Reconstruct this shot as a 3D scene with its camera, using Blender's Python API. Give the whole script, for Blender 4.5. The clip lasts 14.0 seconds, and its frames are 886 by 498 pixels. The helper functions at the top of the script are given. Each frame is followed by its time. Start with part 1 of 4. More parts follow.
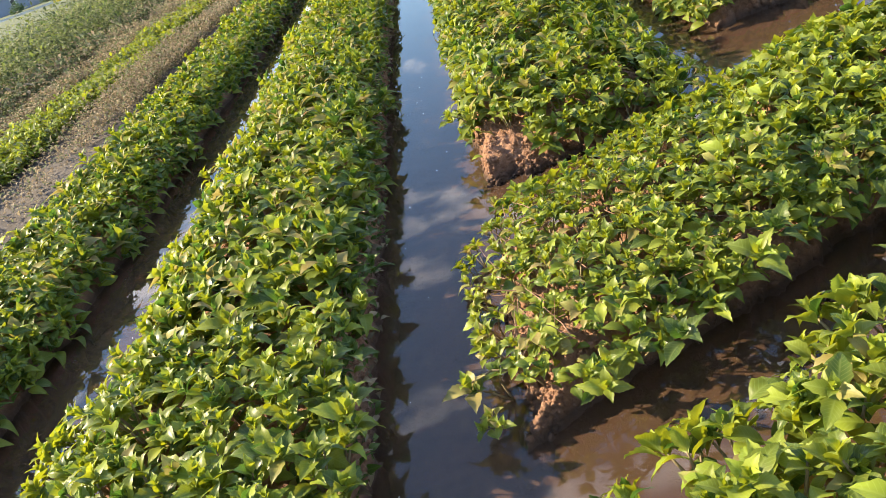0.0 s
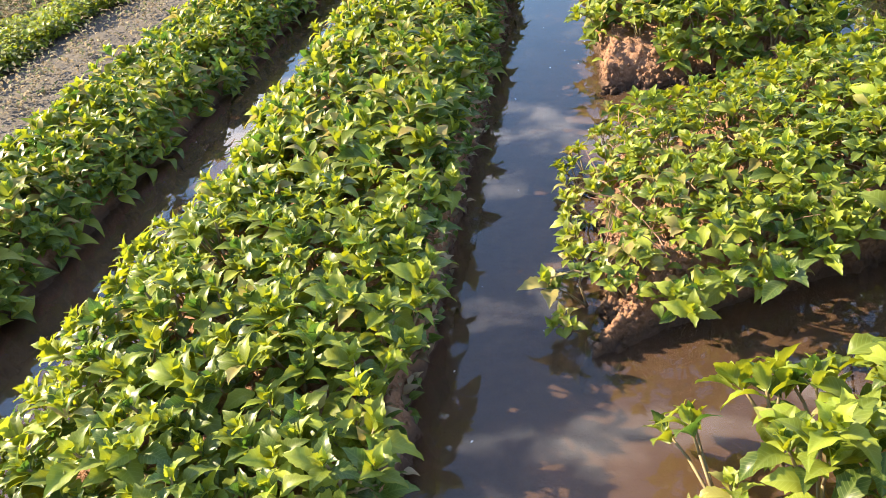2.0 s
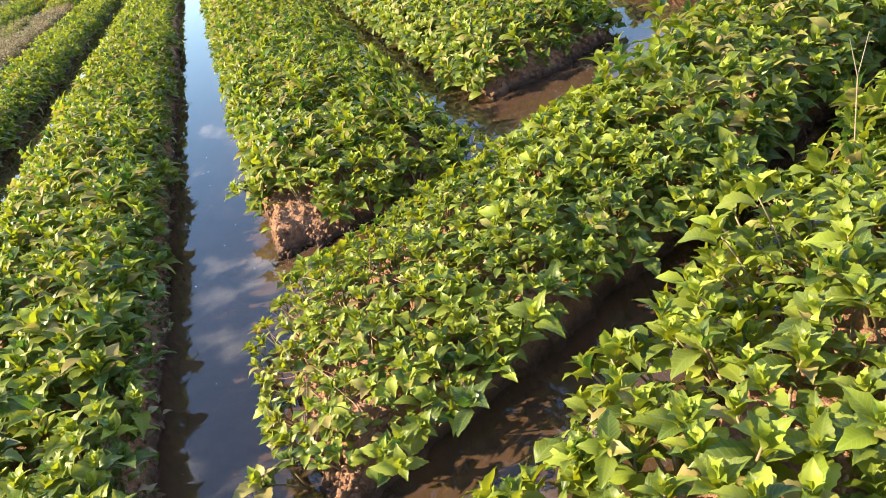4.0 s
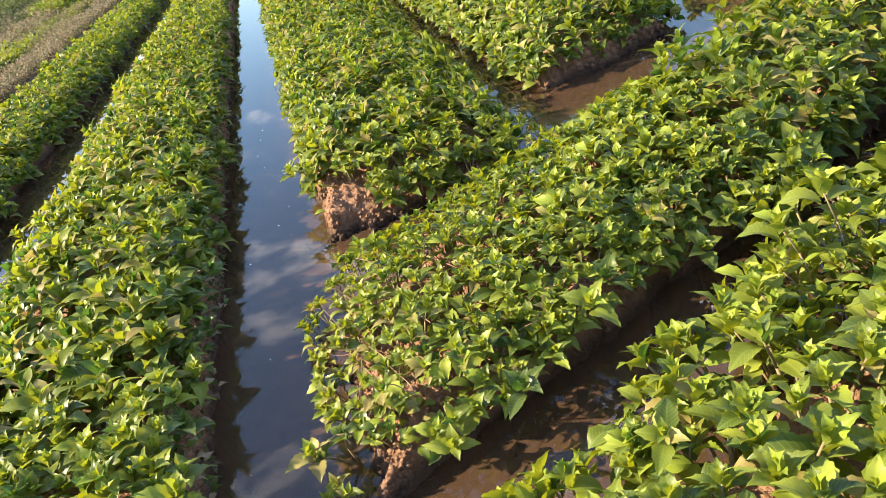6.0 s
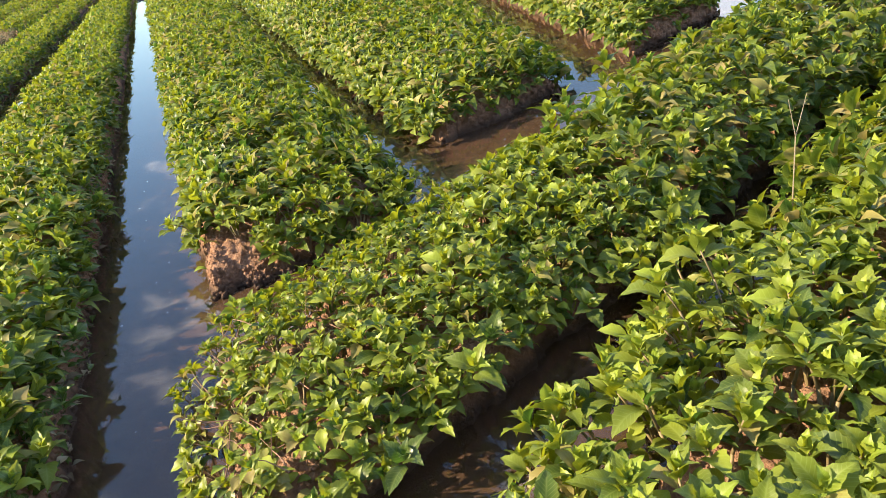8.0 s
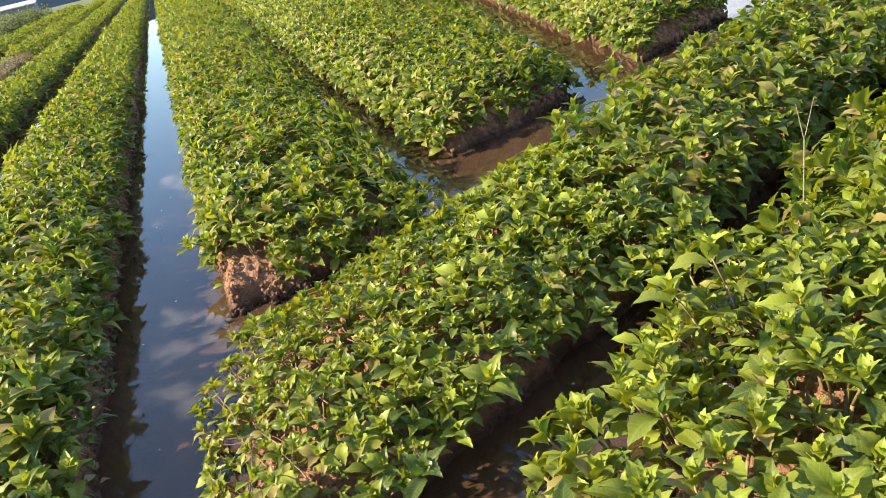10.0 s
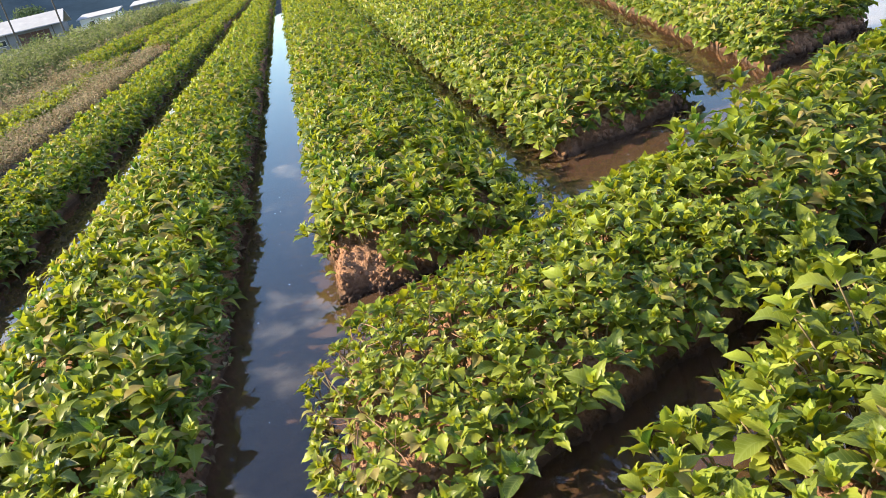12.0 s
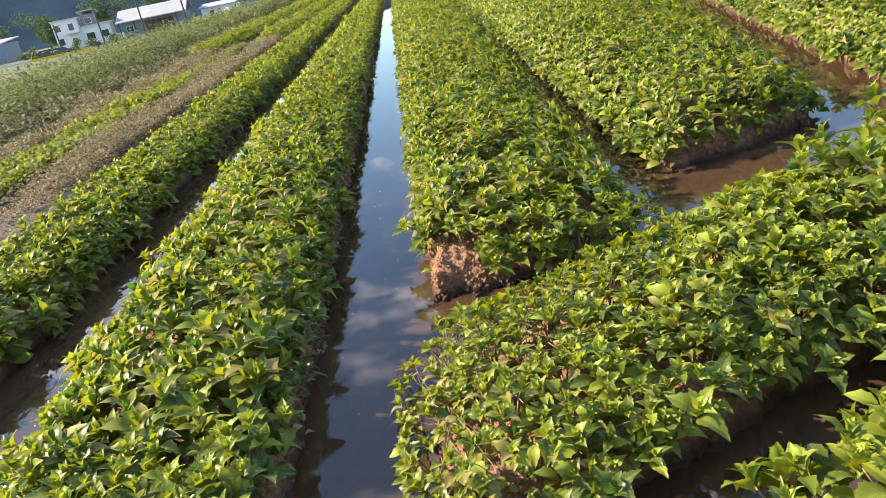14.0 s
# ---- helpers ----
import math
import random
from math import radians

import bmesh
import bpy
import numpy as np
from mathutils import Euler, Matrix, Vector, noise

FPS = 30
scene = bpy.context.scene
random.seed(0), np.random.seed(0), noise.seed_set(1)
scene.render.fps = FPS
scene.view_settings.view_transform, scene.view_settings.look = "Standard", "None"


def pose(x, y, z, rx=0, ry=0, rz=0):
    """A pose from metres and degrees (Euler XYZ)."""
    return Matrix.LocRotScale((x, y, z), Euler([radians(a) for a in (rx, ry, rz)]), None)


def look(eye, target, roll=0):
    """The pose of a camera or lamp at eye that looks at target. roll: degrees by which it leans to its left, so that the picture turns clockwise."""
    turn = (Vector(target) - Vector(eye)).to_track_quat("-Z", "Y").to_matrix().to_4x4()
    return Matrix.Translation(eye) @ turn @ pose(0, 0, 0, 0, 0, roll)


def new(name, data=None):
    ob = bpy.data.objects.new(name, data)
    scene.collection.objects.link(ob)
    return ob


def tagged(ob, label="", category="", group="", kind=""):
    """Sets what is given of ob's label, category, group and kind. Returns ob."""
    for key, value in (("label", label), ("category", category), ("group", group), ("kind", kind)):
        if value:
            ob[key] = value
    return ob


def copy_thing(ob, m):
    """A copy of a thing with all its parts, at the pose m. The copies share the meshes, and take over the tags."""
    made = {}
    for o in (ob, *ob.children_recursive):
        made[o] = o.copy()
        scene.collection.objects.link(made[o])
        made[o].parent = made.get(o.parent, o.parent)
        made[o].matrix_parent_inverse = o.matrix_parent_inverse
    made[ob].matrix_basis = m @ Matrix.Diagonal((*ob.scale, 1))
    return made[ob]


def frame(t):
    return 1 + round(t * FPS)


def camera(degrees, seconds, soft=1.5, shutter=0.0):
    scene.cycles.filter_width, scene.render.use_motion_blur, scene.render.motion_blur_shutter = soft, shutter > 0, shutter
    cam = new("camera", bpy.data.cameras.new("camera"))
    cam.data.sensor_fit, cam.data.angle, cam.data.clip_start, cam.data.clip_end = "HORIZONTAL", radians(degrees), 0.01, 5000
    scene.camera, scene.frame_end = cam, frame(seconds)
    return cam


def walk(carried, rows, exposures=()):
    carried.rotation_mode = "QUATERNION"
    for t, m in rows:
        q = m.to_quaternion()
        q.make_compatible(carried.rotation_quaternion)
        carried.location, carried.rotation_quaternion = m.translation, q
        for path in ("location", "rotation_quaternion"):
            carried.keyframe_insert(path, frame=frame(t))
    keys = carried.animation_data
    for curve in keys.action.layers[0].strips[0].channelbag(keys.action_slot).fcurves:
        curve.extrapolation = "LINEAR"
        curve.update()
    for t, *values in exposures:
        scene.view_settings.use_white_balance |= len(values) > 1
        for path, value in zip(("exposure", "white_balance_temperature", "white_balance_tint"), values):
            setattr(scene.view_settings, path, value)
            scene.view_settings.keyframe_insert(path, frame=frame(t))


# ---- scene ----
cam = camera(63.12, 14.0, soft=0.45)
PATH = [
    (0, (0.234, 1.022, 1.635), (-0.0302, 3.2921, 0.3958), -20.30),
    (0.5, (0.211, 1.013, 1.616), (-0.1083, 3.2483, 0.3273), -20.68),
    (1, (0.173, 1.010, 1.589), (-0.2828, 3.2078, 0.2770), -17.76),
    (1.5, (0.129, 1.029, 1.544), (-0.4227, 3.1661, 0.1703), -13.32),
    (2, (0.129, 1.025, 1.542), (-0.4347, 3.1095, 0.0939), -12.29),
    (2.5, (0.167, 1.033, 1.565), (-0.3198, 3.1393, 0.1201), -14.12),
    (3, (0.227, 1.050, 1.583), (0.0700, 3.2537, 0.2123), -15.64),
    (3.5, (0.302, 1.075, 1.597), (0.5727, 3.3038, 0.2855), -15.65),
    (3.7, (0.333, 1.081, 1.609), (0.7613, 3.3088, 0.3384), -15.84),
    (5.8, (0.286, 1.061, 1.635), (0.7251, 3.3370, 0.4572), -14.80),
    (6, (0.271, 1.067, 1.624), (0.5687, 3.3376, 0.3921), -15.30),
    (6.5, (0.238, 1.065, 1.616), (0.2675, 3.3247, 0.3293), -16.08),
    (7, (0.228, 1.051, 1.619), (0.1905, 3.3328, 0.3734), -15.35),
    (7.5, (0.283, 1.089, 1.603), (0.4727, 3.4325, 0.4934), -13.93),
    (8, (0.374, 1.142, 1.582), (1.0396, 3.3820, 0.4413), -11.47),
    (8.2, (0.403, 1.151, 1.580), (1.1968, 3.3409, 0.4257), -11.19),
    (10.3, (0.361, 1.105, 1.617), (0.9041, 3.4048, 0.5336), -14.37),
    (10.5, (0.352, 1.098, 1.613), (0.8189, 3.4217, 0.5430), -14.52),
    (11, (0.349, 1.094, 1.611), (0.7390, 3.4303, 0.5391), -14.21),
    (11.5, (0.341, 1.090, 1.625), (0.6780, 3.4423, 0.5693), -14.01),
    (12, (0.332, 1.089, 1.638), (0.6244, 3.4573, 0.6065), -13.14),
    (12.5, (0.308, 1.090, 1.639), (0.5187, 3.4794, 0.6363), -11.53),
    (13, (0.312, 1.102, 1.633), (0.4814, 3.4979, 0.6382), -10.74),
    (13.5, (0.310, 1.112, 1.640), (0.4299, 3.5151, 0.6539), -10.90),
    (14, (0.287, 1.128, 1.649), (0.2720, 3.5403, 0.6787), -11.70),
]
BASE = 1.70
SHIFT = ((0, 0.0), (0.5, 0.05), (1, 0.24), (1.5, 0.34), (2, 0.34), (2.5, 0.32), (3, 0.3), (3.7, 0.2), (5.8, 0.02), (6.5, 0.25), (7, 0.25), (7.5, 0.12), (8.0, -0.1), (8.2, -0.12), (10.3, -0.1), (14, -0.06))
walk(cam, [(t, look(eye, target, roll)) for t, eye, target, roll in PATH], [(t, BASE + s, 6950, 10) for t, s in SHIFT])

# ---- sky and sun ----
SUN_ELEV, SUN_AZIM = 31.0, -77.0          # degrees; azimuth clockwise from +y
world = bpy.data.worlds.new("sky")
scene.world = world
world.use_nodes = True
wn, wl = world.node_tree.nodes, world.node_tree.links
wn.clear()
w_out = wn.new("ShaderNodeOutputWorld")
w_bg = wn.new("ShaderNodeBackground")
w_bg.inputs["Strength"].default_value = 0.125
w_sky = wn.new("ShaderNodeTexSky")
w_sky.sky_type = "NISHITA"
w_sky.sun_disc = False
w_sky.sun_elevation = radians(SUN_ELEV)
w_sky.sun_rotation = radians(SUN_AZIM)
w_sky.air_density, w_sky.dust_density, w_sky.ozone_density = 1.0, 0.0, 4.0
w_tc = wn.new("ShaderNodeTexCoord")
w_map = wn.new("ShaderNodeMapping")
w_map.inputs["Scale"].default_value = (1.0, 1.0, 2.6)
w_noise = wn.new("ShaderNodeTexNoise")
w_noise.inputs["Scale"].default_value = 5.5
w_noise.inputs["Detail"].default_value = 7.0
w_noise.inputs["Roughness"].default_value = 0.58
w_ramp = wn.new("ShaderNodeValToRGB")
w_ramp.color_ramp.elements[0].position, w_ramp.color_ramp.elements[0].color = 0.53, (0, 0, 0, 1)
w_ramp.color_ramp.elements[1].position, w_ramp.color_ramp.elements[1].color = 0.68, (1, 1, 1, 1)
w_mix = wn.new("ShaderNodeMix")
w_mix.data_type = "RGBA"
w_mix.inputs[7].default_value = (11.5, 11.0, 11.4, 1)
w_amt = wn.new("ShaderNodeMath")
w_amt.operation = "MULTIPLY"
w_amt.inputs[1].default_value = 0.75
wl.new(w_tc.outputs["Generated"], w_map.inputs["Vector"])
wl.new(w_map.outputs["Vector"], w_noise.inputs["Vector"])
wl.new(w_noise.outputs["Fac"], w_ramp.inputs["Fac"])
wl.new(w_ramp.outputs["Color"], w_amt.inputs[0])
wl.new(w_amt.outputs["Value"], w_mix.inputs[0])
wl.new(w_sky.outputs["Color"], w_mix.inputs[6])
wl.new(w_mix.outputs[2], w_bg.inputs["Color"])
wl.new(w_bg.outputs["Background"], w_out.inputs["Surface"])

sun = new("sun", bpy.data.lights.new("sun", "SUN"))
sun.data.energy, sun.data.angle, sun.data.color = 5.0, radians(0.6), (1.0, 0.84, 0.60)
az, el = radians(SUN_AZIM), radians(SUN_ELEV)
sun.matrix_world = look((40 * math.sin(az), 40 * math.cos(az), 40 * math.tan(el)), (0, 0, 0))


# ---- materials ----
def mat(name):
    m = bpy.data.materials.new(name)
    m.use_nodes = True
    nodes, links = m.node_tree.nodes, m.node_tree.links
    return m, nodes, links, nodes["Principled BSDF"]


def noise_node(nodes, links, scale, detail=5.0, rough=0.6, coord="Object"):
    tc = nodes.new("ShaderNodeTexCoord")
    n = nodes.new("ShaderNodeTexNoise")
    n.inputs["Scale"].default_value = scale
    n.inputs["Detail"].default_value = detail
    n.inputs["Roughness"].default_value = rough
    links.new(tc.outputs[coord], n.inputs["Vector"])
    return n


def ramp_node(nodes, links, source, stops):
    r = nodes.new("ShaderNodeValToRGB")
    e = r.color_ramp.elements
    while len(e) < len(stops):
        e.new(0.5)
    for k, (p, c) in enumerate(stops):
        e[k].position, e[k].color = p, (*c, 1)
    links.new(source, r.inputs["Fac"])
    return r


def mix_colour(nodes, links, fac, a, b, blend="MIX"):
    m = nodes.new("ShaderNodeMix")
    m.data_type, m.blend_type = "RGBA", blend
    for sock, v in ((m.inputs[0], fac), (m.inputs[6], a), (m.inputs[7], b)):
        if isinstance(v, (int, float)):
            sock.default_value = v
        elif isinstance(v, tuple):
            sock.default_value = (*v, 1)
        else:
            links.new(v, sock)
    return m.outputs[2]


def bump_node(nodes, links, height, strength, distance=0.02):
    b = nodes.new("ShaderNodeBump")
    b.inputs["Strength"].default_value = strength
    b.inputs["Distance"].default_value = distance
    links.new(height, b.inputs["Height"])
    return b.outputs["Normal"]


def plain(name, colour, rough=0.7, scale=3.0, vary=0.25, metal=0.0, bump=0.15, fine=40.0):
    """A plain surface with stains and grain at two scales."""
    m, nodes, links, p = mat(name)
    a = noise_node(nodes, links, scale)
    b = noise_node(nodes, links, fine)
    dark = tuple(c * (1 - vary) for c in colour)
    light = tuple(min(1, c * (1 + vary * 0.6)) for c in colour)
    r = ramp_node(nodes, links, a.outputs["Fac"], ((0.3, dark), (0.7, light)))
    c = mix_colour(nodes, links, 0.25, r.outputs["Color"], ramp_node(nodes, links, b.outputs["Fac"], ((0.3, dark), (0.7, light))).outputs["Color"])
    links.new(c, p.inputs["Base Color"])
    p.inputs["Roughness"].default_value, p.inputs["Metallic"].default_value = rough, metal
    links.new(bump_node(nodes, links, b.outputs["Fac"], bump), p.inputs["Normal"])
    return m


def leaf_material(name, stops, trans, islands, rough=0.44, through_amount=0.36, brown=0.0):
    """A leaf: colour by chance leaf by leaf, pale veins, brown spots, light shining through."""
    m, nodes, links, p = mat(name)
    if islands:
        g = nodes.new("ShaderNodeNewGeometry")
        chance = g.outputs["Random Per Island"]
    else:
        o = nodes.new("ShaderNodeObjectInfo")
        chance = o.outputs["Random"]
    base = ramp_node(nodes, links, chance, stops).outputs["Color"]
    uv = nodes.new("ShaderNodeUVMap")
    sep = nodes.new("ShaderNodeSeparateXYZ")
    links.new(uv.outputs["UV"], sep.inputs["Vector"])
    side = nodes.new("ShaderNodeMath")           # distance from the midrib
    side.operation = "ABSOLUTE"
    links.new(sep.outputs["X"], side.inputs[0])
    slant = nodes.new("ShaderNodeMath")          # side veins run out and forward
    slant.operation = "MULTIPLY_ADD"
    slant.inputs[1].default_value = -0.9
    links.new(side.outputs["Value"], slant.inputs[0])
    links.new(sep.outputs["Y"], slant.inputs[2])
    wave = nodes.new("ShaderNodeMath")
    wave.operation = "PINGPONG"
    wave.inputs[1].default_value = 0.055
    links.new(slant.outputs["Value"], wave.inputs[0])
    vein = ramp_node(nodes, links, wave.outputs["Value"], ((0.0, (1, 1, 1)), (0.014, (0, 0, 0))))
    rib = ramp_node(nodes, links, side.outputs["Value"], ((0.0, (1, 1, 1)), (0.035, (0, 0, 0))))
    lines = mix_colour(nodes, links, 1.0, vein.outputs["Color"], rib.outputs["Color"], "LIGHTEN")
    veined = nodes.new("ShaderNodeMath")
    veined.operation = "MULTIPLY"
    veined.inputs[1].default_value = 0.19
    links.new(lines, veined.inputs[0])
    col = mix_colour(nodes, links, veined.outputs["Value"], base, (0.42, 0.52, 0.16))
    margin = ramp_node(nodes, links, side.outputs["Value"], ((0.14, (0, 0, 0)), (0.30, (1, 1, 1))))
    rim = nodes.new("ShaderNodeMath")
    rim.operation = "MULTIPLY"
    rim.inputs[1].default_value = 0.15
    links.new(margin.outputs["Color"], rim.inputs[0])
    col = mix_colour(nodes, links, rim.outputs["Value"], col, (0.40, 0.38, 0.05))
    blot = noise_node(nodes, links, 28.0, 4.0)
    spots = ramp_node(nodes, links, blot.outputs["Fac"], ((0.62 - brown * 0.12, (0, 0, 0)), (0.74 - brown * 0.1, (1, 1, 1))))
    worn = nodes.new("ShaderNodeMath")
    worn.operation = "MULTIPLY"
    worn.inputs[1].default_value = 0.14 + 0.6 * brown
    links.new(spots.outputs["Color"], worn.inputs[0])
    col = mix_colour(nodes, links, worn.outputs["Value"], col, (0.20, 0.13, 0.05))
    links.new(col, p.inputs["Base Color"])
    p.inputs["Roughness"].default_value = rough
    p.inputs["Specular IOR Level"].default_value = 0.22 if islands else 0.32
    links.new(bump_node(nodes, links, lines, -0.35, 0.003), p.inputs["Normal"])
    t = nodes.new("ShaderNodeBsdfTranslucent")
    tint = mix_colour(nodes, links, 0.6, col, trans)
    links.new(tint, t.inputs["Color"])
    mx = nodes.new("ShaderNodeMixShader")
    mx.inputs[0].default_value = through_amount
    links.new(p.outputs["BSDF"], mx.inputs[1])
    links.new(t.outputs["BSDF"], mx.inputs[2])
    links.new(mx.outputs["Shader"], nodes["Material Output"].inputs["Surface"])
    return m


YOUNG = ((0.0, (0.160, 0.222, 0.022)), (0.5, (0.220, 0.285, 0.032)), (1.0, (0.29, 0.335, 0.050)))
MATURE = ((0.0, (0.084, 0.120, 0.016)), (0.5, (0.130, 0.172, 0.021)), (1.0, (0.195, 0.232, 0.032)))
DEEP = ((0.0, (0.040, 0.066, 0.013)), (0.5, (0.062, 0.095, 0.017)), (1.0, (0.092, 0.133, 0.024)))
PALE = ((0.0, (0.25, 0.245, 0.065)), (0.5, (0.27, 0.22, 0.085)), (1.0, (0.21, 0.22, 0.045)))
GLOW = (0.49, 0.50, 0.006)
young_leaf = leaf_material("young_leaf", YOUNG, GLOW, False)
mature_leaf = leaf_material("mature_leaf", MATURE, GLOW, False)
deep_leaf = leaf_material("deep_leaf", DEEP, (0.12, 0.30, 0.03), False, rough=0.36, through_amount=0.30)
pale_leaf = leaf_material("pale_leaf", PALE, (0.5, 0.4, 0.12), False, brown=0.6)
young_mass = leaf_material("young_leaf_mass", YOUNG, (0.45, 0.47, 0.005), True)
mature_mass = leaf_material("mature_leaf_mass", MATURE, (0.40, 0.43, 0.006), True)
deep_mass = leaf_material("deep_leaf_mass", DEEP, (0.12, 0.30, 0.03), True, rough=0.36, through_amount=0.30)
pale_mass = leaf_material("pale_leaf_mass", PALE, (0.5, 0.4, 0.12), True, brown=0.6)
dry_mass = leaf_material("dry_leaf_mass", ((0.0, (0.09, 0.06, 0.048)), (0.5, (0.23, 0.175, 0.125)), (1.0, (0.46, 0.37, 0.25))), (0.34, 0.27, 0.17), True, rough=0.9, brown=0.5)
weed_mass = leaf_material("weed_leaf_mass", ((0.0, (0.016, 0.032, 0.014)), (0.5, (0.075, 0.10, 0.048)), (1.0, (0.33, 0.33, 0.19))), (0.22, 0.26, 0.12), True, rough=0.85)
weed_far = leaf_material("weed_fresh_mass", ((0.0, (0.05, 0.10, 0.025)), (0.5, (0.10, 0.16, 0.04)), (1.0, (0.20, 0.25, 0.07))), (0.3, 0.36, 0.08), True, rough=0.8)
tree_mass = leaf_material("tree_leaf_mass", ((0.0, (0.025, 0.06, 0.03)), (0.5, (0.045, 0.085, 0.05)), (1.0, (0.075, 0.12, 0.07))), (0.10, 0.16, 0.06), True, rough=0.7)
MASS = [young_mass, mature_mass, deep_mass, pale_mass]

# reddish soil
soil_mat, s_n, s_l, s_p = mat("red_soil")
s_a = noise_node(s_n, s_l, 2.2, 6)
s_b = noise_node(s_n, s_l, 34.0, 8, 0.7)
s_c = noise_node(s_n, s_l, 140.0, 4, 0.7)
s_r1 = ramp_node(s_n, s_l, s_a.outputs["Fac"], ((0.3, (0.23, 0.115, 0.066)), (0.7, (0.39, 0.205, 0.118))))
s_r2 = ramp_node(s_n, s_l, s_b.outputs["Fac"], ((0.25, (0.11, 0.055, 0.034)), (0.5, (0.36, 0.19, 0.108)), (0.8, (0.58, 0.34, 0.205))))
s_dry = mix_colour(s_n, s_l, 0.6, s_r1.outputs["Color"], s_r2.outputs["Color"])
s_geo = s_n.new("ShaderNodeNewGeometry")          # soaked soil at the waterline; the banks' shade is in this dark too
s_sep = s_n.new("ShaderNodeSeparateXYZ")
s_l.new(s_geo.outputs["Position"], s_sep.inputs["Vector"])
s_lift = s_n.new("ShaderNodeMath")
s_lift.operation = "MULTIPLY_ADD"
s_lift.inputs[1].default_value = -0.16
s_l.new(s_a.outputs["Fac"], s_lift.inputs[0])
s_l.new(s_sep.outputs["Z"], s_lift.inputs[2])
s_wet_shade = s_n.new("ShaderNodeMapRange")
s_wet_shade.inputs[1].default_value, s_wet_shade.inputs[2].default_value = 0.0, -0.06
s_l.new(s_lift.outputs["Value"], s_wet_shade.inputs[0])
s_l.new(mix_colour(s_n, s_l, s_wet_shade.outputs[0], s_dry, mix_colour(s_n, s_l, 0.82, s_dry, (0.03, 0.018, 0.012))), s_p.inputs["Base Color"])
s_p.inputs["Roughness"].default_value = 0.85
s_h = mix_colour(s_n, s_l, 0.4, s_b.outputs["Fac"], s_c.outputs["Fac"])
s_l.new(bump_node(s_n, s_l, s_h, 1.0, 0.035), s_p.inputs["Normal"])

# ground: silty ditch bed near, grass far off
ground_mat, g_n, g_l, g_p = mat("field_ground")
g_geo = g_n.new("ShaderNodeNewGeometry")
g_sep = g_n.new("ShaderNodeSeparateXYZ")
g_l.new(g_geo.outputs["Position"], g_sep.inputs["Vector"])
g_wob = noise_node(g_n, g_l, 0.35, 5)
g_add = g_n.new("ShaderNodeMath")
g_add.operation = "MULTIPLY_ADD"
g_add.inputs[1].default_value = 5.0
g_l.new(g_wob.outputs["Fac"], g_add.inputs[0])
g_l.new(g_sep.outputs["X"], g_add.inputs[2])
g_side = g_n.new("ShaderNodeMapRange")
g_side.inputs[1].default_value, g_side.inputs[2].default_value = -5.6, -7.2
g_l.new(g_add.outputs["Value"], g_side.inputs[0])
g_n1 = noise_node(g_n, g_l, 3.0, 7)
g_n2 = noise_node(g_n, g_l, 26.0, 7, 0.7)
g_silt = ramp_node(g_n, g_l, g_n1.outputs["Fac"], ((0.3, (0.075, 0.045, 0.031)), (0.7, (0.13, 0.076, 0.049))))
g_grain = ramp_node(g_n, g_l, g_n2.outputs["Fac"], ((0.3, (0.05, 0.030, 0.022)), (0.75, (0.15, 0.09, 0.056))))
g_mud = mix_colour(g_n, g_l, 0.4, g_silt.outputs["Color"], g_grain.outputs["Color"])
# Raised silt turns orange; the sunlit look of the shallows is put into colour.
g_sunny_bar = g_n.new("ShaderNodeMapRange")
g_sunny_bar.inputs[1].default_value, g_sunny_bar.inputs[2].default_value = -0.13, -0.045
g_l.new(g_sep.outputs["Z"], g_sunny_bar.inputs[0])
g_wet = g_n.new("ShaderNodeMapRange")
g_wet.inputs[1].default_value, g_wet.inputs[2].default_value = -3.25, -3.05
g_l.new(g_sep.outputs["X"], g_wet.inputs[0])
g_till = ramp_node(g_n, g_l, g_n2.outputs["Fac"], ((0.3, (0.035, 0.028, 0.023)), (0.55, (0.070, 0.056, 0.045)), (0.8, (0.15, 0.122, 0.096))))
g_mud = mix_colour(g_n, g_l, g_sunny_bar.outputs[0], g_mud, ramp_node(g_n, g_l, g_n1.outputs["Fac"], ((0.3, (0.42, 0.21, 0.085)), (0.7, (0.60, 0.33, 0.15)))).outputs["Color"])
g_grass = ramp_node(g_n, g_l, g_n2.outputs["Fac"], ((0.3, (0.045, 0.065, 0.028)), (0.55, (0.085, 0.105, 0.045)), (0.8, (0.15, 0.15, 0.08))))
g_mud = mix_colour(g_n, g_l, g_wet.outputs[0], g_till.outputs["Color"], g_mud)
g_l.new(mix_colour(g_n, g_l, g_side.outputs[0], g_mud, g_grass.outputs["Color"]), g_p.inputs["Base Color"])
g_p.inputs["Roughness"].default_value = 0.9
g_l.new(bump_node(g_n, g_l, g_n2.outputs["Fac"], 0.6, 0.03), g_p.inputs["Normal"])

# muddy standing water
water_mat, q_n, q_l, q_p = mat("muddy_water")
q_n.remove(q_p)
q_rip = noise_node(q_n, q_l, 4.0, 2, 0.4)
q_norm = bump_node(q_n, q_l, q_rip.outputs["Fac"], 0.012, 0.02)
q_gl = q_n.new("ShaderNodeBsdfGlossy")
q_gl.inputs["Roughness"].default_value = 0.0
q_l.new(q_norm, q_gl.inputs["Normal"])
q_tr = q_n.new("ShaderNodeBsdfTransparent")
q_tr.inputs["Color"].default_value = (0.88, 0.79, 0.68, 1)
q_df = q_n.new("ShaderNodeBsdfDiffuse")
q_cl = noise_node(q_n, q_l, 1.6, 4)
